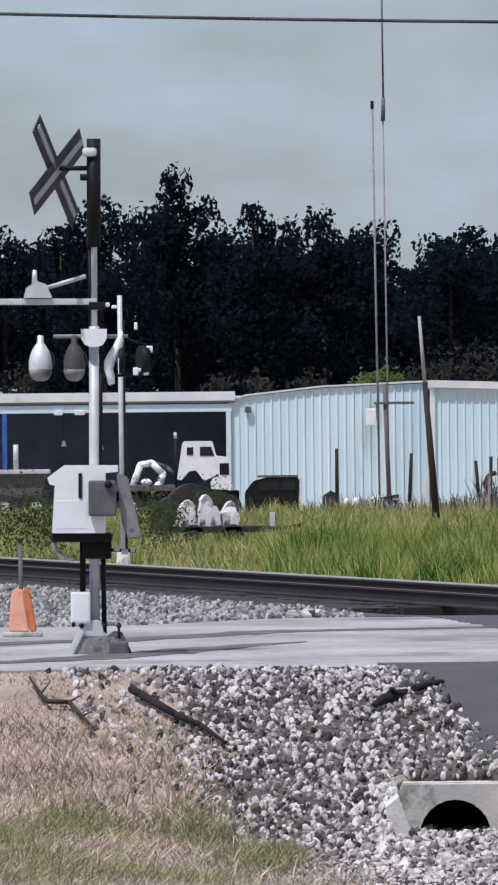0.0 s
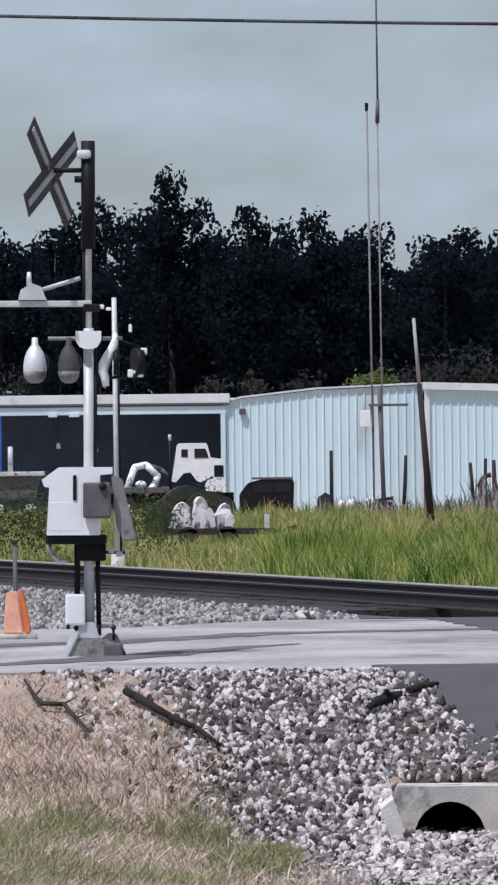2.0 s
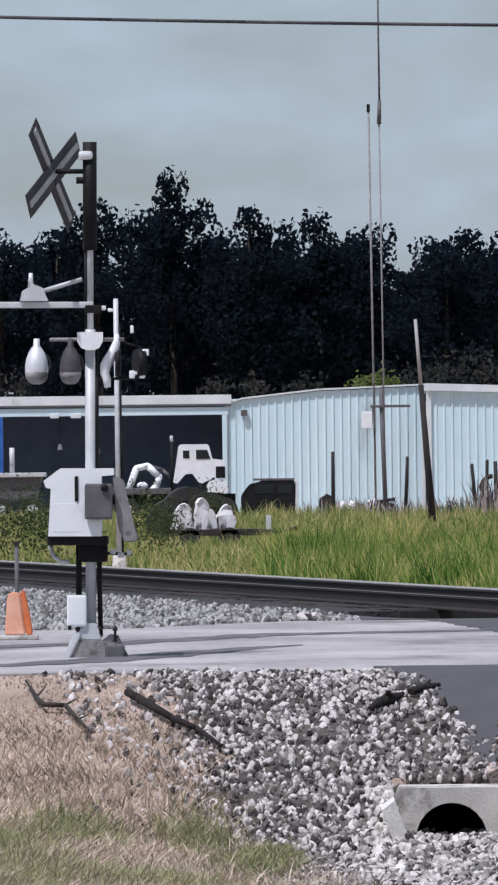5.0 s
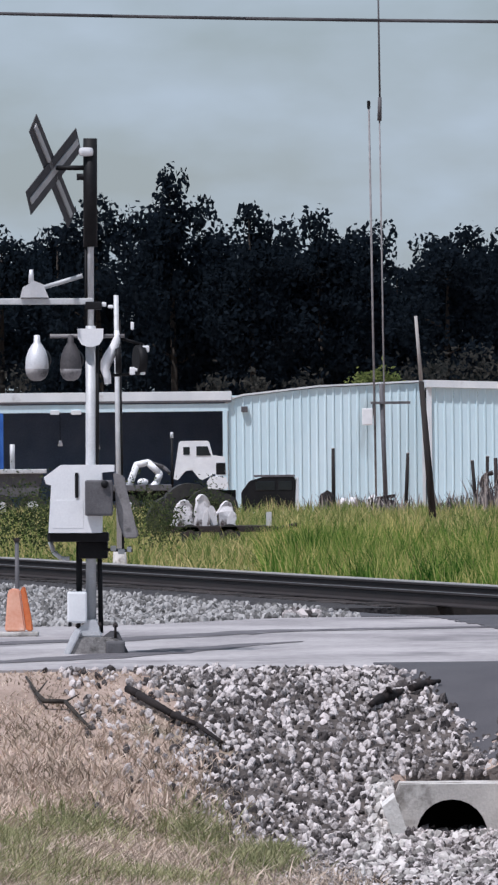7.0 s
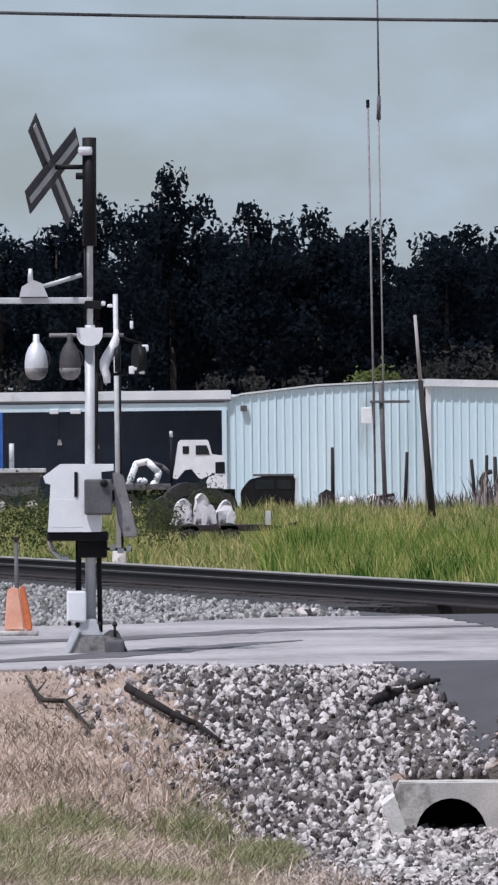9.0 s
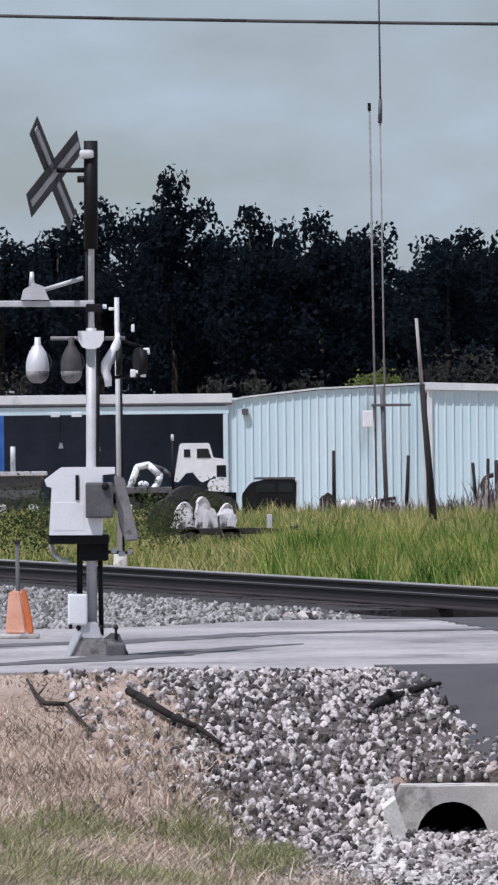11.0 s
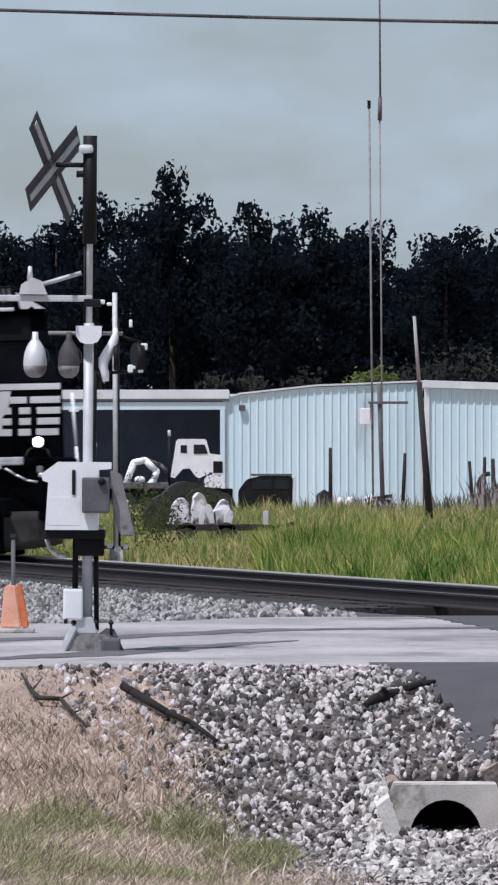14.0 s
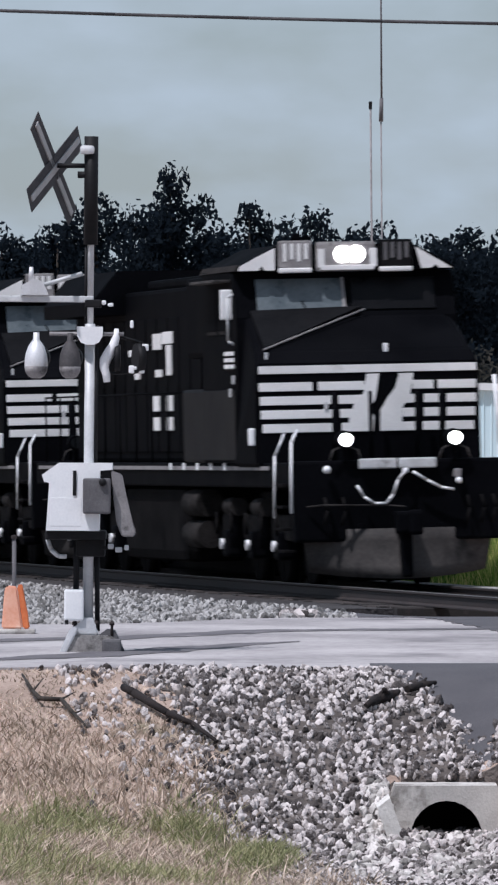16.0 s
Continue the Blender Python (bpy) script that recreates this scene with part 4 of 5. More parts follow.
def build_sheds():
    s = thing("open_shed", pose(0, 213 * FAR, 0), "long open-fronted equipment shed with a pale steel fascia", "shed")
    part("roof", prism(B(), [(-0.14, 4.24), (-0.14, 4.34), (13, 4.2), (13, 4.1)], -26, -0.72, "x"), M["trim"], s, "pale low-pitched roof")
    part("fascia", box(B(), -26, -0.72, -0.20, -0.145, 4.02, 4.37, 0.01), M["trim"], s, "white fascia")
    # dark strip added for the shadow line below the fascia
    part("fascia_band", box(B(), -26, -0.72, -0.20, -0.15, 3.94, 4.015, 0.01), M["grey_box"], s)
    part("lintel", box(B(), -26, -0.85, -0.12, 0.1, 3.60, 3.90, 0.01), M["siding"], s, "pale blue lintel beam")
    # the lining's dim blue carries the shed's skylit shade
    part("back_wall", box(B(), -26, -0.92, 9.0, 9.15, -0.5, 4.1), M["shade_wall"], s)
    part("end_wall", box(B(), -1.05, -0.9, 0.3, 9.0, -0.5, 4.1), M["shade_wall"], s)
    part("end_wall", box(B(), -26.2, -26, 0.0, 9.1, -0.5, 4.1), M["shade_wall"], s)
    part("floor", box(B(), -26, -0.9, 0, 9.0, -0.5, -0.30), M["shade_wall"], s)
    for x in (-23, -16.5, -9.6, -0.98):
        part("post", box(B(), x - 0.09, x + 0.09, -0.15, 0.05, -0.5, 3.59, 0.01), M["blue_paint" if x == -9.6 else "siding"], s, "blue painted post" if x == -9.6 else "")
    for x, w in ((-7.7, 0.35), (-6.9, 0.4)):
        part("light_fitting", box(B(), x, x + w, -0.22, -0.125, 3.52, 3.70, 0.02), M["trim"], s)
    for x, z in ((-7.35, 2.42), (-5.9, 2.28)):
        lamp = part("hanging_lamp", rod(B(), (x, 1.0, z - 0.1), (x, 1.0, z + 0.12), 0.10, 0.05, 12), M["white"], s, "small white hanging lamp")
        part("cord", rod(B(), (x, 1.0, z + 0.12), (x, 1.0, 4.2), 0.008, seg=5), M["black"], lamp)
    a = thing("steel_building", pose(0, 213 * FAR, 0), "pale blue ribbed steel building with white roof trim", "building")
    top = lerp_top([(-0.85, 4.0), (-0.3, 4.16), (2.6, 4.46), (6.75, 4.62)])
    cladding(a, -0.85, 6.72, top, 0.0)
    part("roof", prism(B(), [(-0.9, 4.0), (-0.3, 4.18), (2.6, 4.49), (6.74, 4.65), (6.74, 4.72), (2.6, 4.56), (-0.3, 4.25), (-0.9, 4.06)], -0.12, 14), M["trim"], a, "white roof edge")
    part("corner_trim", box(B(), -0.98, -0.86, -0.1, 0.05, -0.5, 3.98, 0.01), M["trim"], a)
    part("corner_trim", box(B(), 6.60, 6.73, -0.09, -0.04, -0.5, 4.6, 0.01), M["trim"], a)
    part("back_wall", box(B(), -0.85, 6.7, 13.8, 13.9, -0.5, 4.3), M["siding"], a)
    part("side_wall", box(B(), 6.6, 6.7, 0.1, 13.8, -0.5, 4.5), M["siding"], a)
    part("bracket", box(B(), -0.35, -0.1, -0.2, -0.05, 3.55, 3.78, 0.02), M["grey_box"], a)
    b = thing("steel_building", pose(0, 211 * FAR, 0), "second pale blue steel building with a white eave", "building")
    top2 = lerp_top([(6.85, 4.41), (9.6, 4.32), (20, 4.07)])
    cladding(b, 6.85, 19.7, top2, 0.0)
    part("roof", prism(B(), [(6.72, 4.42), (9.6, 4.33), (20, 4.08), (20, 4.34), (9.6, 4.60), (6.72, 4.70)], -0.22, 14), M["trim"], b, "deep white eave")
    part("corner_trim", box(B(), 6.72, 6.92, -0.1, -0.04, -0.5, 4.415, 0.01), M["trim"], b)
    part("back_wall", box(B(), 6.85, 19.7, 13.8, 13.9, -0.5, 4.1), M["siding"], b)


build_sheds()


# ---- poles and masts ----
def build_poles():
    a = thing("antenna_mast", pose(4.62, 211.5 * FAR, 0), "tall thin grey antenna mast", "antenna")
    part("mast", rod(B(), (0.16, 0, -0.4), (0.03, 0, 15.3), 0.042, 0.038), M["lever"], a)
    part("top_bracket", box(B(), -0.04, 0.09, -0.05, 0.05, 15.1, 15.4, 0.01), M["black"], a)
    w = thing("radio_mast", pose(4.98, 211.0 * FAR, 0), "very tall thin radio mast with a thick joint", "antenna")
    part("mast", rod(B(), (0.16, 0, -0.4), (0.06, 0, 14.6), 0.034, 0.03), M["lever"], w)
    part("joint", rod(B(), (0.06, 0, 14.6), (0.08, 0, 15.5), 0.085, 0.07), M["grey_box"], w)
    part("whip", rod(B(), (0.08, 0, 15.5), (0.05, 0, 21.0), 0.04, 0.03), M["grey_box"], w)
    u = thing("service_pole", pose(5.0, 209 * FAR, 0), "grey service pole with a crossarm and white meter box", "utility pole")
    part("pole", rod(B(), (0.1, 0, -0.4), (-0.05, 0, 4.55), 0.09, 0.08), M["grey_box"], u)
    part("crossarm", box(B(), -0.45, 1.05, -0.16, -0.07, 3.77, 3.87, 0.01), M["grey_box"], u)
    part("meter_box", box(B(), -0.78, -0.38, -0.25, 0.0, 2.98, 3.62, 0.04), M["white"], u, "white meter box")
    part("strut", rod(B(), (-0.40, -0.1, 3.2), (-0.35, -0.1, 3.85), 0.03), M["grey_box"], u)
    p = thing("leaning_pole", pose(5.15, 158 * FAR, 0), "dark leaning timber pole with a bleached top", "pole")
    part("shaft", rod(B(), (0.08, 0, -0.6), (-0.26, 0, 3.9), 0.115, 0.075), M["wood"], p)
    part("tip", rod(B(), (-0.26, 0, 3.85), (-0.40, 0, 5.78), 0.055, 0.045), M["grey_wood"], p, "bleached thin top")
    f = thing("far_mast", pose(-2.43, 101 * FAR, -0.1), "pale steel mast beyond the track", "mast")
    part("shaft", rod(B(), (0.02, 0, -0.4), (0, 0, 4.85), 0.05, 0.045), M["galv"], f)
    # this black cable is added to draw the shaft's dark right side
    part("cable", rod(B(), (0.085, 0, -0.3), (0.06, 0, 4.4), 0.022, seg=8), M["black"], f)
    part("foot", rod(B(), (0.02, 0, -0.4), (0.02, 0, 0.2), 0.16, 0.12), M["concrete"], f)
    for x, y, z0, z1, lean in ((3.05, 205, 0.0, 2.1, 0.0), (5.72, 205, 0.0, 1.9, 0.1), (8.35, 205, 0, 1.6, -0.15), (8.72, 205, 0, 1.75, 0.05)):
        g = thing("fence_post", pose(x, y * FAR, z0 - 0.3), "dark weathered timber fence post", "post", "posts along the building")
        part("shaft", rod(B(), (0, 0, 0), (lean, 0, z1 + 0.3), 0.075, 0.06, 8), M["wood"], g)
        part("cap", rod(B(), (lean, 0, z1 + 0.3), (lean, 0, z1 + 0.33), 0.068, 0.04, 8), M["grey_wood"], g)


build_poles()

# overhead wire across the top of the view
bm = B()
wire = []
for i in range(41):
    x = -30 + 1.5 * i
    wire.append((x, 62.0 * FAR, 6.69 - 0.0265 * x + 0.0012 * (x * x - 20)))
tube(bm, wire, 0.019, 6)
solid("overhead_wire", bm, M["sign_back"], "dark overhead wire strung across the road", "wire", "structure")


# ---- yard clutter ----
def wheel(parent, x, y, z, r, w, rim="alu"):
    tyre = part("wheel", rod(B(), (x, y - w / 2, z), (x, y + w / 2, z), r, seg=18), M["rubber"], parent, "black tyre")
    part("rim", rod(B(), (x, y - w / 2 - 0.01, z), (x, y - w / 2 + 0.02, z), r * 0.5, seg=14), M[rim], tyre, "pale rim" if rim == "alu" else "rusty rim")


def build_truck():
    t = thing("boom_truck", pose(-1.85, 199 * FAR, -0.46), "white utility truck with a short cab parked before the shed", "truck")
    cab = prism(B(), [(-0.93, 1.52), (-0.73, 2.80), (-0.66, 2.88), (0.30, 2.88), (0.36, 2.82), (0.48, 2.36), (0.92, 2.30), (0.96, 1.62), (0.57, 1.58), (0.57, 1.70), (0.10, 1.47), (-0.02, 1.53), (-0.25, 1.83), (-0.50, 1.80), (-0.78, 1.48)], -0.9, 0.9)
    c = part("cab", cab, M["white"], t, "white cab")
    part("window", box(B(), -0.57, -0.34, -0.92, -0.895, 2.38, 2.66, 0.02), M["glass"], c)
    part("window", prism(B(), [(-0.10, 2.35), (0.42, 2.35), (0.30, 2.68), (-0.10, 2.68)], -0.92, -0.895), M["glass"], c)
    part("grille", box(B(), 0.60, 0.94, -0.93, -0.89, 1.66, 2.08, 0.02), M["black"], c)
    stack = part("exhaust_stack", rod(B(), (-0.98, -0.5, 1.0), (-0.98, -0.5, 2.98), 0.05), M["black"], t)
    part("stack_tip", rod(B(), (-0.98, -0.5, 2.98), (-0.98, -0.5, 3.2), 0.06), M["galv"], stack)
    part("chassis", box(B(), -4.2, 1.3, -0.5, 0.5, 0.75, 1.1, 0.03), M["black"], t)
    part("bed", box(B(), -4.2, -1.0, -1.0, 1.0, 1.1, 1.32, 0.03), M["grey_box"], t)
    part("fender", prism(B(), [(0.29, 1.16), (0.98, 1.12), (1.03, 1.30), (0.97, 1.56), (0.40, 1.60), (0.27, 1.40)], -1.0, -0.6), M["white"], t, "white front fender")
    for x in (0.9, -2.6, -3.6):
        for y in (-0.85, 0.85):
            wheel(t, x, y, 0.5, 0.48, 0.3)
    boom = part("boom", tube(B(), [(-2.6, -0.4, 1.10), (-2.25, -0.4, 2.04), (-1.85, -0.4, 2.12), (-1.43, -0.4, 1.72), (-1.53, -0.4, 1.42), (-1.85, -0.4, 1.02)], 0.12, 8), M["white"], t, "white folded boom")
    part("winch", ball(B(), (-2.04, -0.5, 1.42), 0.2, 0.12, 0.13, 12), M["white"], boom, "white winch drum")
    part("boom_tip", tube(B(), [(-1.85, -0.3, 2.15), (-1.3, -0.3, 1.95), (-1.05, -0.3, 1.7)], 0.07, 8), M["grey_box"], boom)


build_truck()


def build_trailer():
    t = thing("flat_trailer", pose(-0.75, 140 * FAR, -0.46), "low rusty flat trailer standing in the weeds", "trailer")
    part("deck", box(B(), -1.3, 1.35, -0.8, 0.8, 0.36, 0.52, 0.02), M["rust"], t)
    part("tongue", rod(B(), (1.35, 0, 0.42), (2.0, 0, 0.55), 0.05), M["rust"], t)
    part("stake", box(B(), 1.12, 1.26, -0.8, -0.7, 0.5, 0.86, 0.02), M["galv"], t)
    for x in (-0.8, 0.2):
        wheel(t, x, -0.7, 0.3, 0.27, 0.2, "rust")
        wheel(t, x, 0.7, 0.3, 0.27, 0.2, "rust")
    def scrap(name, label, bm, x0, y, tilt):
        if len(bm.verts) < 60:
            bmesh.ops.bevel(bm, geom=bm.edges[:], offset=0.015, segments=2, affect="EDGES")
        f = solid(name, bm, M["scrap"], label, "scrap part", m=pose(-0.75 + x0, 140 * FAR + y, 0.06, 0, tilt, 10))
        f["group"] = "scrap on the trailer"

    def crumpled(w_, h, d, seed, slump):
        """A dented upright body panel with a rolled top."""
        q = random.Random(seed)
        bm = box(B(), 0, w_, -d / 2, d / 2, 0, h)
        bmesh.ops.subdivide_edges(bm, edges=bm.edges[:], cuts=4, use_grid_fill=True)
        for v in bm.verts:
            k = v.co.z / h
            n3 = noise.noise_vector(v.co * 3.1 + Vector((seed * 3.7, 0, 0)))
            v.co.x += 0.12 * w_ * n3.x + slump * k * k
            v.co.y += 0.35 * d * n3.y * k
            v.co.z *= 1 - 0.30 * max(0, k - 0.5) * (2 * abs(v.co.x / w_ - 0.5)) ** 2 * 2
            v.co.z += 0.03 * n3.z * k
        return bm

    for x0, w_, h, d, y, slump in ((-1.16, 0.42, 0.66, 0.30, 0.1, -0.04), (-0.68, 0.36, 0.80, 0.34, 0.05, 0.05), (-0.06, 0.38, 0.62, 0.30, 0.1, -0.10)):
        scrap("scrap_panel", "chalky white dented body panel standing on a low trailer", crumpled(w_, h, d, int(40 + 10 * x0), slump), x0, y, 0)
    for x0, w_, h, y, tilt in ((-0.26, 0.17, 0.52, -0.3, -8), (-1.30, 0.16, 0.50, -0.35, 24), (-0.86, 0.13, 0.62, -0.4, -28), (0.12, 0.20, 0.40, -0.4, 15), (-0.50, 0.12, 0.44, -0.45, 12)):
        outline = [(0, 0), (-0.03, h * 0.55), (w_ * 0.15, h), (w_ * 0.7, h * 0.94), (w_ * 1.05, h * 0.6), (w_ * 0.85, h * 0.3), (w_, 0)]
        scrap("sheet_metal_scrap", "torn chalky white sheet metal leaning on a low trailer", prism(B(), outline, -0.03, 0.03), x0, y, tilt)
    for x, r in ((-2.25, 0.62), (-1.72, 0.80), (-1.2, 0.72)):
        bm = B()
        tmp = bmesh.new()
        bmesh.ops.create_cone(tmp, cap_ends=False, segments=20, radius1=r, radius2=r, depth=0.36)
        absorb(bm, tmp, Matrix.Rotation(math.pi / 2, 4, "X"))
        tmp = bmesh.new()
        bmesh.ops.create_cone(tmp, cap_ends=False, segments=20, radius1=r * 0.55, radius2=r * 0.55, depth=0.36)
        absorb(bm, tmp, Matrix.Rotation(math.pi / 2, 4, "X"))
        for y in (-0.18, 0.18):
            ring = [(bm.verts.new((math.cos(a) * r, y, math.sin(a) * r)), bm.verts.new((math.cos(a) * r * 0.55, y, math.sin(a) * r * 0.55))) for a in (2 * math.pi * i / 20 for i in range(20))]
            for i in range(20):
                a, b = ring[i], ring[(i + 1) % 20]
                bm.faces.new((a[0], b[0], b[1], a[1]))
        o = solid("old_tyre", bm, M["rubber"], "worn black tractor tyre standing among the scrap", "tyre", m=pose(x, 152 * FAR, r - 0.5, 0, 0, 14))
        o["group"] = "tyres behind the trailer"
    w = thing("dark_wagon", pose(0.6, 196 * FAR, -0.62), "dark low van body parked against the building", "vehicle")
    bm = prism(B(), [(-0.95, 0.4), (0.95, 0.4), (0.98, 1.65), (0.85, 1.78), (-0.1, 1.74), (-0.65, 1.6), (-0.95, 1.2)], -0.8, 0.8)
    bmesh.ops.bevel(bm, geom=bm.edges[:], offset=0.04, segments=2, affect="EDGES")
    part("body", bm, M["black"], w)
    part("window", box(B(), -0.45, 0.25, -0.815, -0.795, 1.25, 1.58, 0.02), M["glass"], w)
    part("window", box(B(), 0.35, 0.85, -0.815, -0.795, 1.25, 1.58, 0.02), M["glass"], w)
    part("roof_rail", box(B(), -0.5, 0.95, -0.82, -0.76, 1.72, 1.80, 0.01), M["grey_box"], w)
    wheel(w, -0.55, -0.75, 0.33, 0.32, 0.2)
    wheel(w, 0.6, -0.75, 0.33, 0.32, 0.2)
    part("bumper", box(B(), 0.98, 1.08, -0.75, 0.75, 0.4, 1.7, 0.02), M["trim"], w)
    g = thing("grain_drill", pose(-8.3, 210 * FAR, -0.5), "farm machine with a pale frame at the shed opening", "machine")
    part("frame", box(B(), -1.9, 0.55, -0.6, 0.6, 1.78, 1.95, 0.03), M["galv"], g)
    part("hopper", prism(B(), [(-1.5, 0.9), (0.2, 0.9), (0.4, 1.78), (-1.7, 1.78)], -0.4, 0.4), M["grey_box"], g)
    for x in (-1.2, 0.0):
        wheel(g, x, -0.6, 0.5, 0.5, 0.25)
    part("stack", rod(B(), (-0.75, 0, 1.95), (-0.75, 0, 2.9), 0.1), M["galv"], g)


build_trailer()


def leafy(name, spots, n, size, seed, mat, label, category):
    q = random.Random(seed)
    V, Fa = [], []
    for (cx, cy, cz, rx, rz) in spots:
        for _ in range(n):
            p = Vector((cx + q.gauss(0, rx * 0.5), cy * FAR + q.gauss(0, rx * 0.5), cz + q.gauss(0, rz * 0.5)))
            u = Vector((q.gauss(0, 1), q.gauss(0, 1), q.gauss(0, 1))).normalized() * size * q.uniform(0.6, 1.4)
            w = u.cross(Vector((q.gauss(0, 1), q.gauss(0, 1), q.gauss(0, 1)))).normalized() * u.length * 0.5
            b = len(V)
            V += [tuple(p - u), tuple(p + w), tuple(p + u), tuple(p - w)]
            Fa.append((b, b + 1, b + 2, b + 3))
    tagged(new(name, from_arrays(name, V, Fa, mat)), label, category, kind="stuff")


leafy("vine", [(4.4, 214.5, 4.72, 0.5, 0.34), (5.0, 214.5, 4.82, 0.5, 0.42), (5.5, 214.5, 4.7, 0.3, 0.3)], 340, 0.085, 61, M["leaf_light"], "bright green vine tops above the roof edge", "vine")
leafy("scrub", [(-2.25, 118, 0.6, 0.5, 0.7), (-1.9, 119, 0.4, 0.5, 0.5), (-4.6, 110, 0.7, 0.6, 0.7), (-4.2, 112, 0.5, 0.5, 0.6), (-1.2, 150, 0.5, 0.6, 0.6), (-5.3, 111, 0.5, 0.5, 0.6)], 1100, 0.034, 62, M["shrub"], "leafy green scrub among the parked machines", "shrub")

leafy("brush", [(7.2, 219, 5.0, 0.5, 0.7), (7.9, 220, 5.1, 0.7, 1.0), (8.8, 220, 5.2, 0.8, 1.2), (9.6, 221, 5.0, 0.6, 0.9), (6.3, 220, 4.9, 0.5, 0.5), (2.2, 222, 4.7, 0.8, 0.6), (0.2, 222, 4.6, 0.7, 0.5), (-1.4, 222, 4.6, 0.6, 0.6), (-9.2, 222, 4.7, 0.5, 0.8)], 150, 0.12, 64, M["brush"], "dim dry brush behind the roof edges", "shrub")


def build_implement():
    """An upright bar with a hooked tine and a bent stay, rusting among the weeds."""
    p = thing("hay_rake", pose(8.98, 203 * FAR, -0.3), "dark rusty farm rake standing among dead weeds", "farm machine")
    part("upright", rod(B(), (0.05, 0, 0), (0.0, 0, 2.0), 0.10, 0.07, 8), M["rust"], p)
    arc = [(-0.10 - 0.42 * math.sin(k * math.pi / 7), -0.05, 0.62 + 0.42 * (1 - math.cos(k * math.pi / 7))) for k in range(8)]
    part("tine", tube(B(), arc, 0.085, 8), M["rust"], p, "hooked rusty tine")
    part("stay", tube(B(), [(-0.05, 0.05, 0.45), (-0.45, 0.05, 0.35), (-0.9, 0.05, 0.10)], 0.05, 8), M["rust"], p)
    part("wheel", rod(B(), (0.55, -0.06, 0.62), (0.55, 0.06, 0.62), 0.60, seg=22), M["rust"], p, "rusty rake wheel")


build_implement()


def build_clutter():
    """Sacks and boards lying along the foot of the wall."""
    for i, (x, w_, h, mat, name, label) in enumerate((
            (3.35, 0.22, 0.28, "scrap", "sack", "slumped white sack in the weeds by the wall"),
            (3.75, 0.22, 0.30, "scrap", "sack", "stained white sack in the weeds by the wall"),
            (2.75, 0.28, 0.44, "brown", "stump", "dark weathered stump by the wall"),
            (4.45, 0.26, 0.34, "scrap", "sack", "stained white sack in the weeds by the wall"))):
        tmp = bmesh.new()
        bmesh.ops.create_icosphere(tmp, subdivisions=3, radius=1)
        for v in tmp.verts:
            v.co *= 1 + 0.28 * noise.noise(v.co * 1.7 + Vector((i * 5.0, 0, 0)))
            v.co.z = max(v.co.z, -0.75)
        for f in tmp.faces:
            f.smooth = name == "sack"
        bm = B()
        absorb(bm, tmp, Matrix.Diagonal((w_, w_, h, 1)))
        solid(name, bm, M[mat], label, name, m=pose(x, 202 * FAR, 0.02 + 0.75 * h - 0.22))
    for x, z, tilt, length in ((4.75, 0.16, 4, 1.0), (4.9, 0.30, -9, 0.7)):
        bm = box(B(), -length / 2, length / 2, -0.10, 0.10, -0.06, 0.06, 0.01)
        solid("board", bm, M["brown"], "dark rotting board in the weeds by the wall", "board", m=pose(x, 202 * FAR, z, 0, tilt, 6))


build_clutter()


def dead_spot(q):
    cx, cv, sp = q.choice(((8.9, 196, 0.5), (8.2, 197, 0.5), (7.2, 198, 0.4), (5.2, 200, 0.7), (4.2, 200, 0.5), (3.0, 201, 0.5)))
    return cx + q.gauss(0, sp), cv + q.gauss(0, 1.0)


V, Fa = blades(420, dead_spot, lambda q, x, y: q.uniform(0.5, 1.0) * (1.9 if x > 7.8 else 1.1), 0.07, 63, 0.22)
tagged(new("dead_weeds", from_arrays("dead_weeds", V, Fa, M["dead"])), "dead grey-brown weed stalks along the building", "weeds", kind="stuff")


# ---- locomotives ----
def stripe_row(parent, z0, z1, spans, x):
    for a, b in spans:
        part("stripe", box(B(), x, x + 0.012, a, b, z0, z1, 0.004), M["loco_white"], parent)


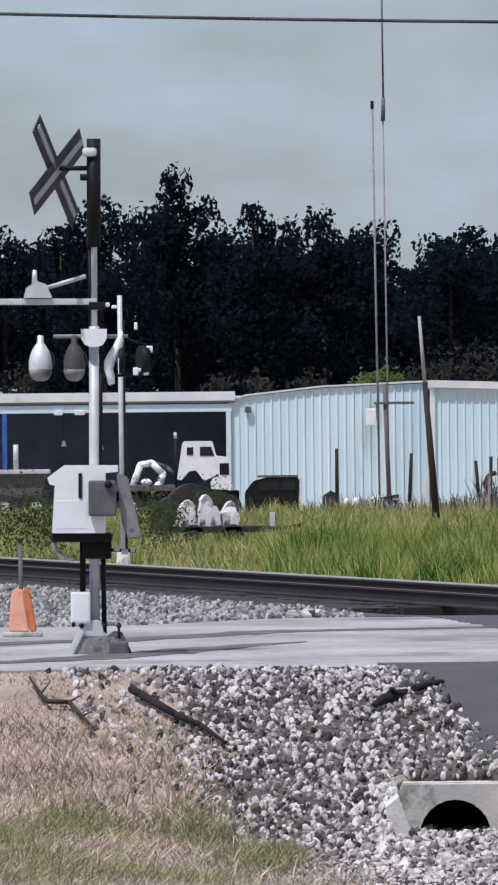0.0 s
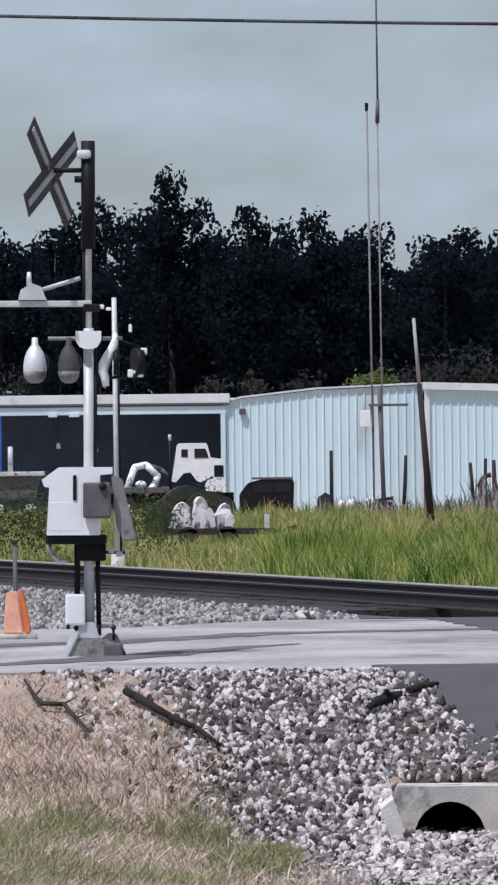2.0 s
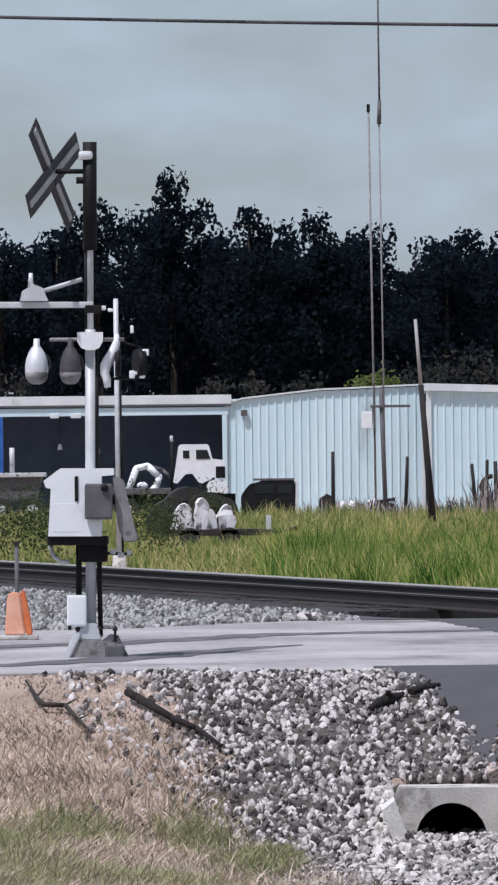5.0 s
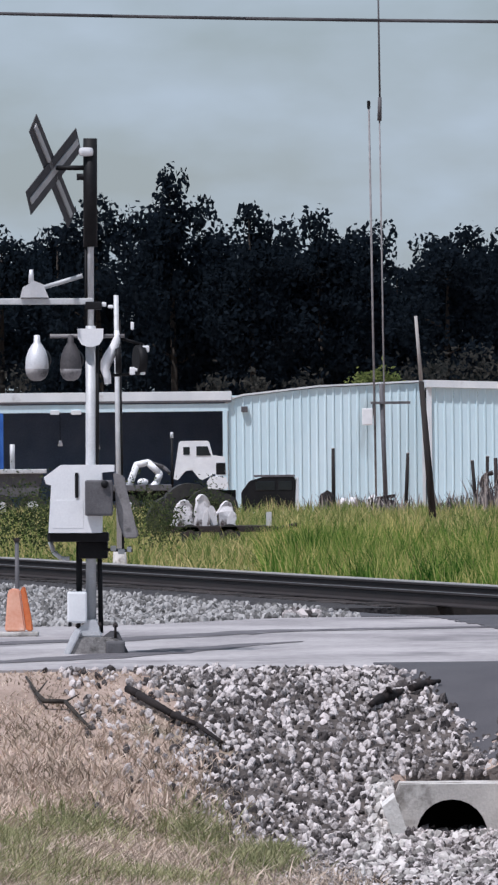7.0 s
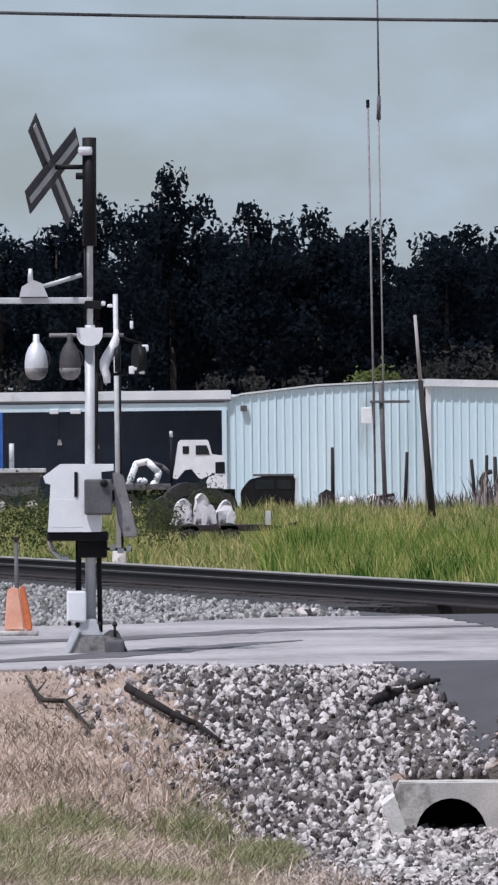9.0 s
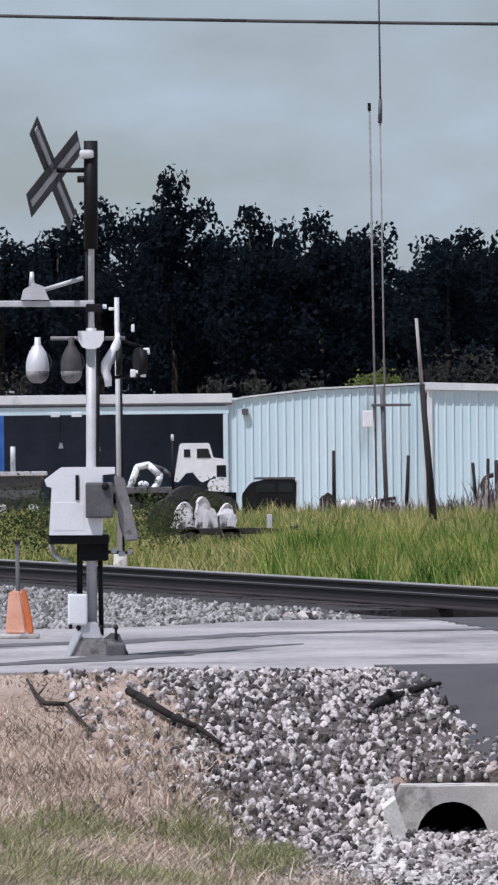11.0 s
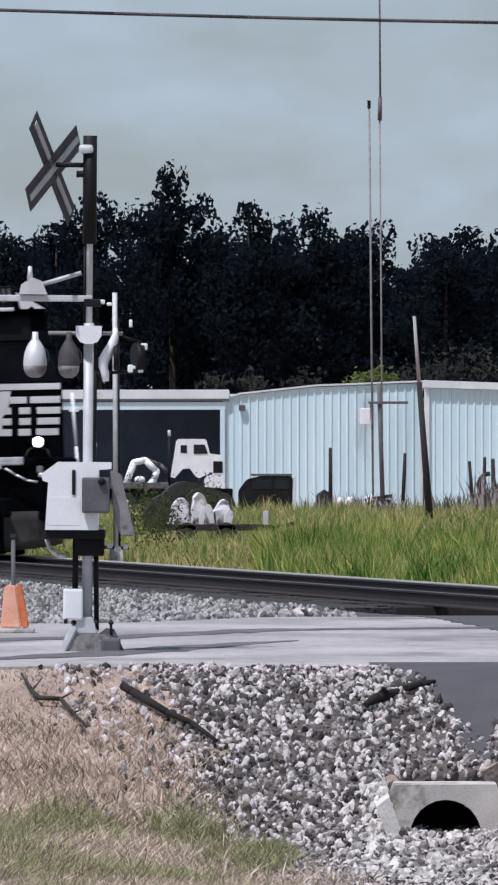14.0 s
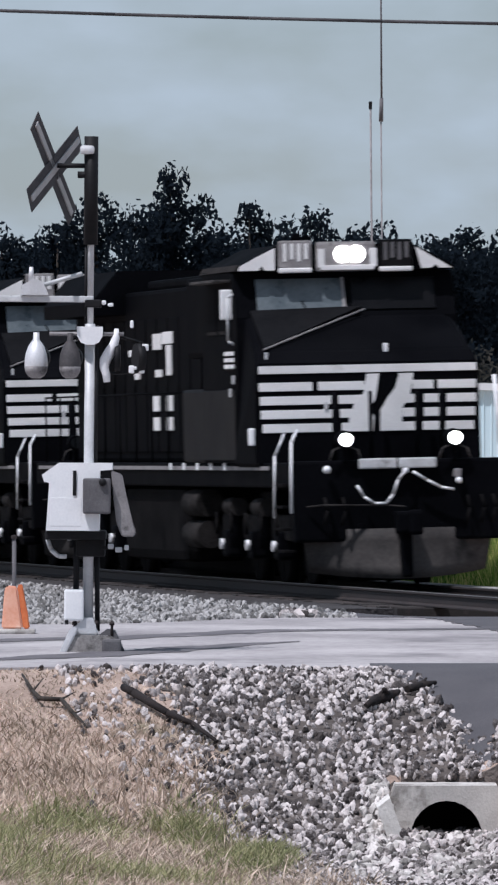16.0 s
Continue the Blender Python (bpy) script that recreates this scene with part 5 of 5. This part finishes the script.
def build_locomotive():
    """Front pilot at x = 0, running forwards along +x; z = 0 on the rail heads."""
    t = thing("locomotive", pose(0, 0, 0), "black diesel freight locomotive with white nose stripes, headlights lit", "locomotive", "engines of the train")
    # underframe and pilot
    f = part("underframe", box(B(), -21.9, -0.25, -1.5, 1.5, 1.36, 1.70, 0.03), M["loco_black"], t)
    for y in (-1.515, 1.515):
        part("sill_stripe", box(B(), -21.5, -1.6, y - 0.008, y + 0.008, 1.60, 1.655, 0.003), M["lever"], f, "dusty white line along the sill")
    p = part("pilot", box(B(), -0.32, -0.06, -1.46, 1.42, 0.62, 1.72, 0.04), M["loco_black"], t)
    bm = B()
    n_seg = 16
    front, rear = [], []
    for i in range(n_seg + 1):
        s = -1 + 2 * i / n_seg
        bow = 1 - abs(s) ** 1.15
        ring = []
        for k in range(5):  # hollow from the top edge down to the lip
            h = k / 4
            ring.append((-0.26 + 0.42 * bow + (0.26 * bow - 0.06) * (1 - h) ** 2, s * (1.22 + 0.10 * h), (0.11 + 0.10 * s * s) * (1 - h) + 0.79 * h))
        front.append([bm.verts.new(c) for c in ring])
        rear.append([bm.verts.new((x - 0.09, y, z)) for x, y, z in ring])
    for i in range(n_seg):
        for k in range(4):
            bm.faces.new((front[i][k], front[i + 1][k], front[i + 1][k + 1], front[i][k + 1])).smooth = True
            bm.faces.new((rear[i + 1][k], rear[i][k], rear[i][k + 1], rear[i + 1][k + 1])).smooth = True
        for k, flip in ((0, True), (4, False)):
            q4 = (front[i][k], front[i + 1][k], rear[i + 1][k], rear[i][k])
            bm.faces.new(q4[::-1] if flip else q4)
    pl = part("plow", bm, M["plow"], t, "scuffed grey snow plow")
    part("plow_post", box(B(), 0.16, 0.42, -0.07, 0.07, 0.13, 0.80, 0.03), M["loco_black"], pl, "black post at the plow's crease")
    for y in (-0.95, -0.55, 0.55, 0.95):
        part("plow_rib", box(B(), -0.24, -0.02, y - 0.025, y + 0.025, 0.66, 0.86, 0.008), M["loco_black"], pl)
    c = part("coupler", box(B(), -0.1, 0.62, -0.12, 0.12, 0.72, 1.02, 0.05), M["loco_black"], t, "black knuckle coupler")
    part("knuckle", box(B(), 0.50, 0.70, -0.02, 0.17, 0.70, 1.04, 0.05), M["loco_black"], c)
    part("jaw", box(B(), 0.48, 0.62, -0.19, -0.06, 0.72, 1.02, 0.04), M["loco_black"], c)
    part("cut_lever", tube(B(), [(-0.02, -1.30, 1.10), (0.10, -1.10, 1.12), (0.12, -0.2, 1.10), (0.3, 0.0, 1.08)], 0.014), M["dusty_gear"], c, "dusty uncoupling lever")
    for y in (-0.3, 0.25):
        part("anticlimber", box(B(), -0.06, 0.06, y - 0.27, y + 0.24, 1.60, 1.74, 0.02), M["galv"], p, "pale anticlimber plate")
    for pts in ([(-0.62, 1.38), (-0.52, 1.22), (-0.38, 1.13), (-0.22, 1.13), (-0.12, 1.25), (-0.05, 1.45), (0.05, 1.56)], [(0.16, 1.55), (0.35, 1.43), (0.55, 1.33), (0.72, 1.30)]):
        part("hose", tube(B(), [(0.08, y, z) for y, z in pts], 0.02), M["alu"], p, "pale looped hose")
    for y in (-1.05, -0.80, 0.92, 1.12, 1.28):
        part("air_hose", tube(B(), [(-0.02, y, 1.22), (0.08, y + 0.02, 1.05), (0.06, y - 0.03, 0.84)], 0.022), M["loco_grey"], p, "black hanging air hose")
    part("socket", box(B(), -0.06, 0.03, 0.74, 0.84, 1.46, 1.58, 0.02), M["lever"], p, "pale cable socket")
    for y in (-0.755, 0.755):
        part("lamp_guard", tube(B(), [(0.0, y - 0.22, 1.72), (0.02, y - 0.17, 1.86), (0.0, y, 1.93), (0.02, y + 0.17, 1.86), (0.0, y + 0.22, 1.72)], 0.012), M["plow"], p)
    for y, z, r in ((-1.02, 1.60, 0.055), (0.06, 1.57, 0.045), (0.80, 1.42, 0.045)):
        part("valve", ball(B(), (0.03, y, z), 0.05, r, r, 10), M["white"], p, "pale hose valve")
    for y in (-0.755, 0.755):
        part("ditch_light", rod(B(), (-0.12, y, 2.0), (0.06, y, 2.0), 0.13, 0.12, 16), M["loco_black"], p)
        part("ditch_lens", rod(B(), (0.05, y, 2.0), (0.068, y, 2.0), 0.09, 0.09, 16), M["lamp"], p, "burning ditch light")
        part("ditch_bracket", box(B(), -0.12, 0.0, y - 0.04, y + 0.04, 1.70, 1.92, 0.01), M["loco_black"], p)
    for y in (-1.46, 1.46):
        k = 1 if y > 0 else -1
        if k > 0:
            continue
        part("grab_iron", tube(B(), [(-0.3, k * 1.36, 2.14), (-0.05, k * 1.49, 1.98), (-0.03, k * 1.51, 1.02)], 0.018), M["white"], p, "white grab iron at the steps")
        part("grab_iron", tube(B(), [(-0.9, k * 1.42, 2.10), (-0.8, k * 1.58, 1.80), (-0.8, k * 1.60, 0.95)], 0.017), M["alu"], p, "pale grab iron at the steps")
        for k in range(4):
            part("step", box(B(), -0.95, -0.33, y - 0.12, y + 0.06, 0.48 + 0.3 * k, 0.52 + 0.3 * k, 0.008), M["loco_grey"], p)
    part("corner_rail", tube(B(), [(-1.3, 1.60, 2.85), (-1.1, 1.62, 1.9), (-0.9, 1.64, 0.80)], 0.026), M["white"], p, "white corner handrail")
    # short hood with its stripes
    nose = B()
    w0, w1 = 1.58, 1.50
    sec = [(-1.15, w0, 1.70), (-1.15, w0, 3.10), (-1.45, w1, 3.30), (-2.55, w1 - 0.1, 3.78), (-2.9, w0, 3.80), (-2.9, w0, 1.70)]
    L = [nose.verts.new((x, -w, z)) for x, w, z in sec]
    R = [nose.verts.new((x, w, z)) for x, w, z in sec]
    nose.faces.new(L)
    nose.faces.new(R[::-1])
    for i in range(6):
        j = (i + 1) % 6
        nose.faces.new((L[i], R[i], R[j], L[j]))
    bmesh.ops.bevel(nose, geom=nose.edges[:], offset=0.05, segments=2, affect="EDGES")
    n = part("short_hood", nose, M["loco_black"], t, at=pose(-1.0, 0, -0.06))
    x = -1.148
    stripe_row(n, 2.98, 3.09, ((-1.53, 0.95 - 0.95), (0.0, 1.53)), x)
    stripe_row(n, 2.74, 2.86, ((-1.53, -0.78), (-0.70, -0.05), (0.62, 0.92), (0.98, 1.52)), x)
    stripe_row(n, 2.55, 2.67, ((-1.52, -0.52), (-0.42, 0.0), (0.52, 0.68), (0.78, 1.02), (1.10, 1.52)), x)
    stripe_row(n, 2.36, 2.48, ((-1.51, -0.50), (-0.40, -0.04), (0.48, 0.68), (0.78, 1.02), (1.10, 1.50)), x)
    stripe_row(n, 2.17, 2.29, ((-1.49, -0.48), (-0.38, -0.28), (0.46, 0.66), (0.76, 1.02), (1.08, 1.48)), x)
    em = B()
    for outline in ([(-0.30, 2.17), (0.06, 2.17), (0.08, 2.36), (0.02, 2.48), (0.10, 2.62), (0.16, 2.96), (-0.02, 2.96), (-0.06, 2.70), (-0.20, 2.55), (-0.26, 2.40)],
                    [(0.16, 2.17), (0.46, 2.17), (0.48, 2.50), (0.58, 2.62), (0.64, 2.96), (0.44, 2.96), (0.38, 2.76), (0.28, 2.64), (0.17, 2.46)]):
        prism(em, outline, x, x + 0.016, "x")
    part("emblem", em, M["loco_white"], n, "white abstract emblem")
    part("nose_door", box(B(), x - 0.01, x + 0.006, -0.34, -0.30, 1.75, 2.9, 0.003), M["loco_black"], n)
    for y in (0.07, 0.72, 1.06):
        part("hand_post", rod(B(), (-0.95, y - 0.08, 1.7), (-0.95, y - 0.08, 2.72), 0.028), M["loco_black"], n, "black handrail post")
    part("hand_post", rod(B(), (-0.95, -0.52, 1.7), (-0.95, -0.52, 2.72), 0.028), M["loco_black"], n)
    part("hood_edge", tube(B(), [(-1.42, -1.40, 3.32), (-2.55, 0.25, 3.87)], 0.014), M["lever"], n, "grey edge of the hood top")
    part("class_light", box(B(), -1.35, -1.2, -1.66, -1.585, 2.0, 2.24, 0.02), M["white"], n, "white marker lamp")
    part("hood_light", box(B(), -1.44, -1.38, 0.28, 0.34, 3.26, 3.38, 0.01), M["white"], n)
    # the hood top's facet, its lit sheen painted grey, between the windshield and its grey edge
    fc = B()
    tri = [Vector((-2.62, -1.36, 3.86)), Vector((-2.62, 0.22, 3.90)), Vector((-1.46, -1.38, 3.335))]
    up = (tri[1] - tri[0]).cross(tri[2] - tri[0]).normalized()
    up = up if up.z > 0 else -up
    lo, hi = [fc.verts.new(v) for v in tri], [fc.verts.new(v + up * 0.02) for v in tri]
    fc.faces.new(lo[::-1])
    fc.faces.new(hi)
    for i in range(3):
        fc.faces.new((lo[i], lo[(i + 1) % 3], hi[(i + 1) % 3], hi[i]))
    part("hood_facet", fc, M["dusty_sheen_panel"], n, "sloping hood facet, its sheen put in the colour")
    part("nose_latch", box(B(), -1.15, -1.10, -1.44, -1.40, 3.18, 3.28, 0.008), M["galv"], n)
    part("nose_latch", box(B(), -1.15, -1.12, -0.62, -0.57, 2.48, 2.58, 0.006), M["galv"], n)
    # cab
    cab = B()
    prof = [(-2.6, 1.70), (-2.6, 3.72), (-2.85, 4.34), (-5.3, 4.40), (-5.3, 1.70)]
    prism(cab, prof, -1.56, 1.56)
    cb = part("cab", cab, M["loco_black"], t, at=pose(-1.0, 0, 0))
    tilt = math.degrees(math.atan2(0.25, 0.62))
    # left pane pale, right pane black: the tones differ in the glass colours
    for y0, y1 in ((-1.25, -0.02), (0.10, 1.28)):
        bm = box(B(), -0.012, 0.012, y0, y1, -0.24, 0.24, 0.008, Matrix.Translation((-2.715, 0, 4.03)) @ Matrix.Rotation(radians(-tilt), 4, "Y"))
        wd = part("windshield", bm, M["pale_glass" if y0 < -1 else "black_glass"], cb, "pale cab windshield" if y0 < -1 else "dark cab windshield")
        if y0 > 0:
            continue
        fr = B()
        mm = Matrix.Translation((-2.705, 0, 4.03)) @ Matrix.Rotation(radians(-tilt), 4, "Y")
        box(fr, -0.02, 0.02, y1 - 0.02, y1 + 0.02, -0.25, 0.25, 0.0, mm)
        box(fr, -0.02, 0.02, y0, y1 - 0.021, -0.27, -0.242, 0.0, mm)
        part("frame", fr, M["lever"], wd)
        part("wiper", box(B(), 0.0, 0.02, -0.62, -0.60, -0.22, 0.16, 0.004, mm @ Matrix.Rotation(radians(24), 4, "X")), M["loco_black"], wd, "black wiper")
    roof = B()
    prism(roof, [(-1.56, 4.36), (-1.50, 4.44), (-0.95, 4.72), (0.95, 4.72), (1.50, 4.44), (1.56, 4.36)], -5.4, -2.62, "x")
    part("roof", roof, M["loco_black"], cb, "black cab roof")
    part("roof_seam", prism(B(), [(-1.57, 4.37), (-1.515, 4.455), (-1.505, 4.44), (-1.555, 4.36)], -5.4, -2.63, "x"), M["dusty_gear"], cb, "dusty roof edge")
    horn = part("horn", rod(B(), (-4.2, -0.45, 4.80), (-3.8, -0.45, 4.82), 0.03, 0.085, 12), M["loco_black"], cb, "black roof horn")
    part("horn_bell", rod(B(), (-4.2, -0.30, 4.80), (-3.88, -0.30, 4.81), 0.025, 0.07, 12), M["loco_black"], horn)
    part("horn_foot", rod(B(), (-4.15, -0.38, 4.70), (-4.15, -0.38, 4.80), 0.03, seg=8), M["loco_black"], horn)
    xf = -2.615
    # white outlines paint the sunlit slopes at the roof's corners
    for outline in ([(-1.52, 4.37), (-1.22, 4.37), (-1.20, 4.44), (-1.14, 4.37), (-1.0, 4.37), (-1.0, 4.68), (-1.25, 4.56), (-1.5, 4.43)],
                    [(1.52, 4.37), (1.34, 4.37), (1.28, 4.42), (1.22, 4.37), (1.08, 4.37), (1.0, 4.67), (1.26, 4.52)]):
        part("roof_corner", prism(B(), outline, xf, xf + 0.03, "x"), M["loco_white"], cb, "roof corner, its sunlight put in white")
    for y0, y1 in ((-0.95, -0.48), (0.48, 0.95)):
        nb = part("number_board", box(B(), xf, xf + 0.05, y0, y1, 4.40, 4.78, 0.02), M["lever" if y0 < 0 else "black_glass"], cb, "grey number board" if y0 < 0 else "dark number board")
        for k in range(4):
            a = y0 + 0.06 + k * 0.1
            part("bar", box(B(), xf + 0.051, xf + 0.056, a, a + 0.055, 4.49 + 0.03 * (k % 2), 4.74), M["loco_white" if y0 < 0 else "grey_box"], nb)
        part("sill", box(B(), xf, xf + 0.08, y0, y1, 4.33, 4.40, 0.02), M["loco_white"], nb)
    hl = part("headlight", box(B(), xf, xf + 0.06, -0.42, 0.42, 4.34, 4.76, 0.04), M["lever"], cb, "grimy headlight casing")
    part("casing_lip", box(B(), xf + 0.061, xf + 0.075, -0.36, 0.40, 4.36, 4.43, 0.006), M["loco_white"], hl, "white lip under the headlight")
    for y in (-0.40, 0.34):
        part("casing_cheek", box(B(), xf + 0.061, xf + 0.072, y, y + 0.10, 4.40, 4.66, 0.006), M["loco_white"], hl, "white painted casing cheek")
    for y in (-0.04, 0.145):
        part("headlight_lens", rod(B(), (xf + 0.06, y, 4.58), (xf + 0.08, y, 4.58), 0.122, 0.122, 18), M["lamp"], hl, "burning headlight")
    for xw in (-3.5, -4.5):
        sw = part("side_window", box(B(), xw - 0.35, xw + 0.35, -1.572, -1.558, 3.55, 4.15, 0.01), M["loco_black"], cb, "black side window")
        part("window_frame", box(B(), xw - 0.38, xw + 0.38, -1.576, -1.559, 3.50, 3.545, 0.004), M["dusty_gear"], sw)
    part("mirror", box(B(), -2.98, -2.92, -1.72, -1.55, 3.70, 4.12, 0.02), M["white"], cb, "pale side mirror")
    part("awning", box(B(), -4.9, -3.0, -1.80, -1.53, 4.22, 4.26, 0.01), M["plow"], cb, "sun visor over the side window")
    sp = part("side_panel", box(B(), -3.6, -2.75, -1.575, -1.558, 2.98, 3.30, 0.01), M["loco_grey"], cb, "dark data panel")
    for k in range(3):
        for i in range(2):
            part("bar", box(B(), -3.5 + 0.42 * i, -3.14 + 0.40 * i, -1.581, -1.576, 3.02 + 0.09 * k, 3.075 + 0.09 * k), M["loco_white"], sp, "white unreadable bar")
    part("lower_side", box(B(), -5.2, -2.72, -1.578, -1.561, 1.74, 2.72, 0.01), M["dusty_sheen_panel"], cb, "dust-filmed lower cab side")
    for x0, z0 in ((-2.85, 2.80), (-3.1, 2.62)):
        part("cab_fitting", box(B(), x0, x0 + 0.12, -1.60, -1.57, z0, z0 + 0.12, 0.01), M["galv"], cb)
    part("cab_grab", tube(B(), [(-2.72, -1.58, 4.05), (-2.72, -1.66, 4.0), (-2.72, -1.66, 3.4), (-2.72, -1.58, 3.35)], 0.018), M["galv"], cb, "pale cab grab rail")
    # long hood
    hood = part("long_hood", box(B(), -20.9, -5.3, -0.98, 0.98, 1.70, 4.28, 0.06), M["loco_black"], t)
    part("roof_hatch", box(B(), -15.2, -6.0, -0.8, 0.8, 4.28, 4.44, 0.05), M["loco_black"], hood)
    part("dynamic_brake", box(B(), -8.8, -5.6, -1.35, 1.35, 3.2, 4.36, 0.08), M["loco_black"], hood)
    part("radiator", prism(B(), [(-1.5, 3.95), (-1.5, 4.15), (-1.1, 4.62), (1.1, 4.62), (1.5, 4.15), (1.5, 3.95)], -20.8, -16.2, "x"), M["loco_black"], hood, "overhanging radiator")
    part("blower_case", box(B(), -8.2, -5.4, -1.53, -0.98, 1.70, 2.75, 0.05), M["dusty_sheen_panel"], hood, "dusty grey equipment case")
    for k in range(11):
        xk = -9.6 - 0.95 * k
        dr = part("hood_door", box(B(), xk - 0.86, xk, -1.0, -0.978, 1.85, 3.85, 0.01), M["loco_black"], hood)
        part("latch", box(B(), xk - 0.08, xk - 0.04, -1.015, -1.0, 2.7, 2.85), M["loco_grey"], dr)
    for xk, hw, z0, z1 in ((-13.35, 0.24, 2.46, 2.69), (-13.35, 0.24, 2.17, 2.37), (-12.2, 0.24, 2.46, 2.69), (-12.2, 0.24, 2.17, 2.37), (-13.2, 0.34, 3.38, 3.62), (-12.3, 0.42, 3.46, 3.64), (-12.2, 0.2, 2.99, 3.44), (-13.1, 0.26, 2.97, 3.08), (-15.4, 0.3, 3.3, 3.4), (-15.0, 0.2, 2.95, 3.05)):
        part("marking", box(B(), xk - hw, xk + hw, -1.03, -1.004, z0, z1, 0.006), M["loco_white"], hood, "white unreadable lettering bar")
    # walkway rails
    for y in (-1.47, 1.47):
        part("handrail", rod(B(), (-21.0, y, 2.72), (-5.6, y, 2.72), 0.014), M["loco_black"], t)
        for k in range(12):
            part("stanchion", rod(B(), (-5.6 - 1.4 * k, y, 1.70), (-5.6 - 1.4 * k, y, 2.72), 0.013), M["loco_black"], t)
    for k in range(5):
        part("step_light", box(B(), -5.0 - k * 1.1, -4.85 - k * 1.1, -1.535, -1.522, 1.60, 1.70), M["white"], f, "pale sill fitting")
    # running gear
    # solid black block added to keep the space below the frame in shade
    part("centre_sill", box(B(), -20.9, -0.9, -0.55, 0.55, 0.07, 1.34, 0.05), M["loco_black"], t, "black block filling the shade under the frame")
    part("fuel_tank", box(B(), -14.2, -8.9, -1.4, 1.4, 0.26, 1.34, 0.16), M["loco_grey"], t, "dusty fuel tank")
    for k in range(2):
        part("air_tank", rod(B(), (-8.7 + 0.0, -1.3, 1.12 - 0.45 * k), (-7.4, -1.3, 1.12 - 0.45 * k), 0.2, seg=14), M["dusty_gear"], t, "grey air reservoir")
    for cx in (-4.3, -17.8):
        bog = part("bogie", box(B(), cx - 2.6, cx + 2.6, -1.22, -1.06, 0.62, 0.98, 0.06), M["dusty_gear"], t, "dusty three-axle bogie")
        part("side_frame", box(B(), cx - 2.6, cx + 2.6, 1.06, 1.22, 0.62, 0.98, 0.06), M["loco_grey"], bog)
        part("bolster", box(B(), cx - 0.4, cx + 0.4, -1.05, 1.05, 0.7, 1.3, 0.04), M["loco_black"], bog)
        for dx in (-2.0, 0.0, 2.0):
            part("traction_motor", box(B(), cx + dx - 0.85, cx + dx + 0.85, -0.64, 0.64, 0.16, 1.30, 0.06), M["loco_black"], bog, "black traction motor")
            for y in (-0.7535, 0.7535):
                s = -1 if y < 0 else 1
                wh = B()
                rod(wh, (0, -0.065, 0), (0, 0.065, 0), 0.525, seg=28)
                rod(wh, (0, -0.10 * s, 0), (0, -0.066 * s, 0), 0.545, seg=28)
                rod(wh, (0, 0.066 * s, 0), (0, 0.12 * s, 0), 0.14, seg=14)
                wh = part("wheel", wh, M["loco_grey"], bog, at=pose(cx + dx, y, 0.525))
                for k in range(4):
                    a = k * math.pi / 2
                    part("web_hole", rod(B(), (0.31 * math.cos(a), 0.066 * s, 0.31 * math.sin(a)), (0.31 * math.cos(a), 0.07 * s, 0.31 * math.sin(a)), 0.07, seg=10), M["loco_black"], wh)
                jb = part("journal_box", box(B(), cx + dx - 0.22, cx + dx + 0.22, s * 1.15 - 0.16, s * 1.15 + 0.16, 0.36, 0.74, 0.05), M["loco_black"], bog)
                tagged(jb, "black axle journal box")
                part("cap", rod(B(), (cx + dx, s * 1.30, 0.55), (cx + dx, s * 1.36, 0.55), 0.075, seg=12), M["alu"], bog, "pale bearing cap")
        for dx in (-1.1, 1.1):
            part("spring", rod(B(), (cx + dx, -1.25, 0.5), (cx + dx, -1.25, 1.05), 0.13, seg=12), M["loco_black"], bog)
            part("brake_cylinder", rod(B(), (cx + dx - 0.35, -1.3, 1.08), (cx + dx + 0.3, -1.3, 1.08), 0.13, seg=12), M["dusty_gear"], bog, "dusty brake cylinder")
    for k in range(5):
        part("sand_pipe", rod(B(), (-1.7 - k * 1.15, -1.4, 0.7), (-1.75 - k * 1.15, -1.4, 1.0), 0.025), M["loco_grey"], t)
    return t


LEAD = build_locomotive()
SECOND = copy_thing(LEAD, pose(0, 0, 0))
for lens in SECOND.children_recursive:
    if lens.name.startswith(("ditch_lens", "headlight_lens")):
        lens.data = lens.data.copy()
        lens.data.materials[0] = M["glass"]
        lens["label"] = "unlit lamp lens"
tagged(SECOND, "second black diesel locomotive coupled behind, lamps unlit")


# ---- what moves ----
def motions():
    # metres of the leading pilot along the track
    run = [(0.0, -270.14), (2.0, -230.94), (4.0, -191.74), (6.0, -152.54), (8.0, -113.34), (10.0, -74.14), (12.0, -34.94), (13.0, -15.34), (13.5, -5.54), (14.0, 4.3), (14.5, 14.0), (15.0, 23.25), (15.5, 31.9), (15.9, 38.45), (16.0, 40.05)]
    for engine, back in ((LEAD, 0.0), (SECOND, 22.5)):
        rows = []
        for t, u in run:
            p = along(u - back, -0.05)
            rows.append((t, pose(p.x, p.y, 0.0, 1.2, 0, TRACK_ROT)))  # leaning a little to the near rail
        walk(engine, rows)
        # the wheels roll: one row for each thirtieth of a second
        ts = [i / 30 for i in range(481)]
        turn = np.degrees((np.interp(ts, [t for t, _ in run], [u for _, u in run]) - run[0][1]) / 0.525)
        for ob in engine.children_recursive:
            if ob.name.split(".")[0] == "wheel":
                spot = ob.matrix_basis.translation.copy()
                walk(ob, [(t, pose(*spot, 0, float(d % 360), 0)) for t, d in zip(ts, turn)])


motions()
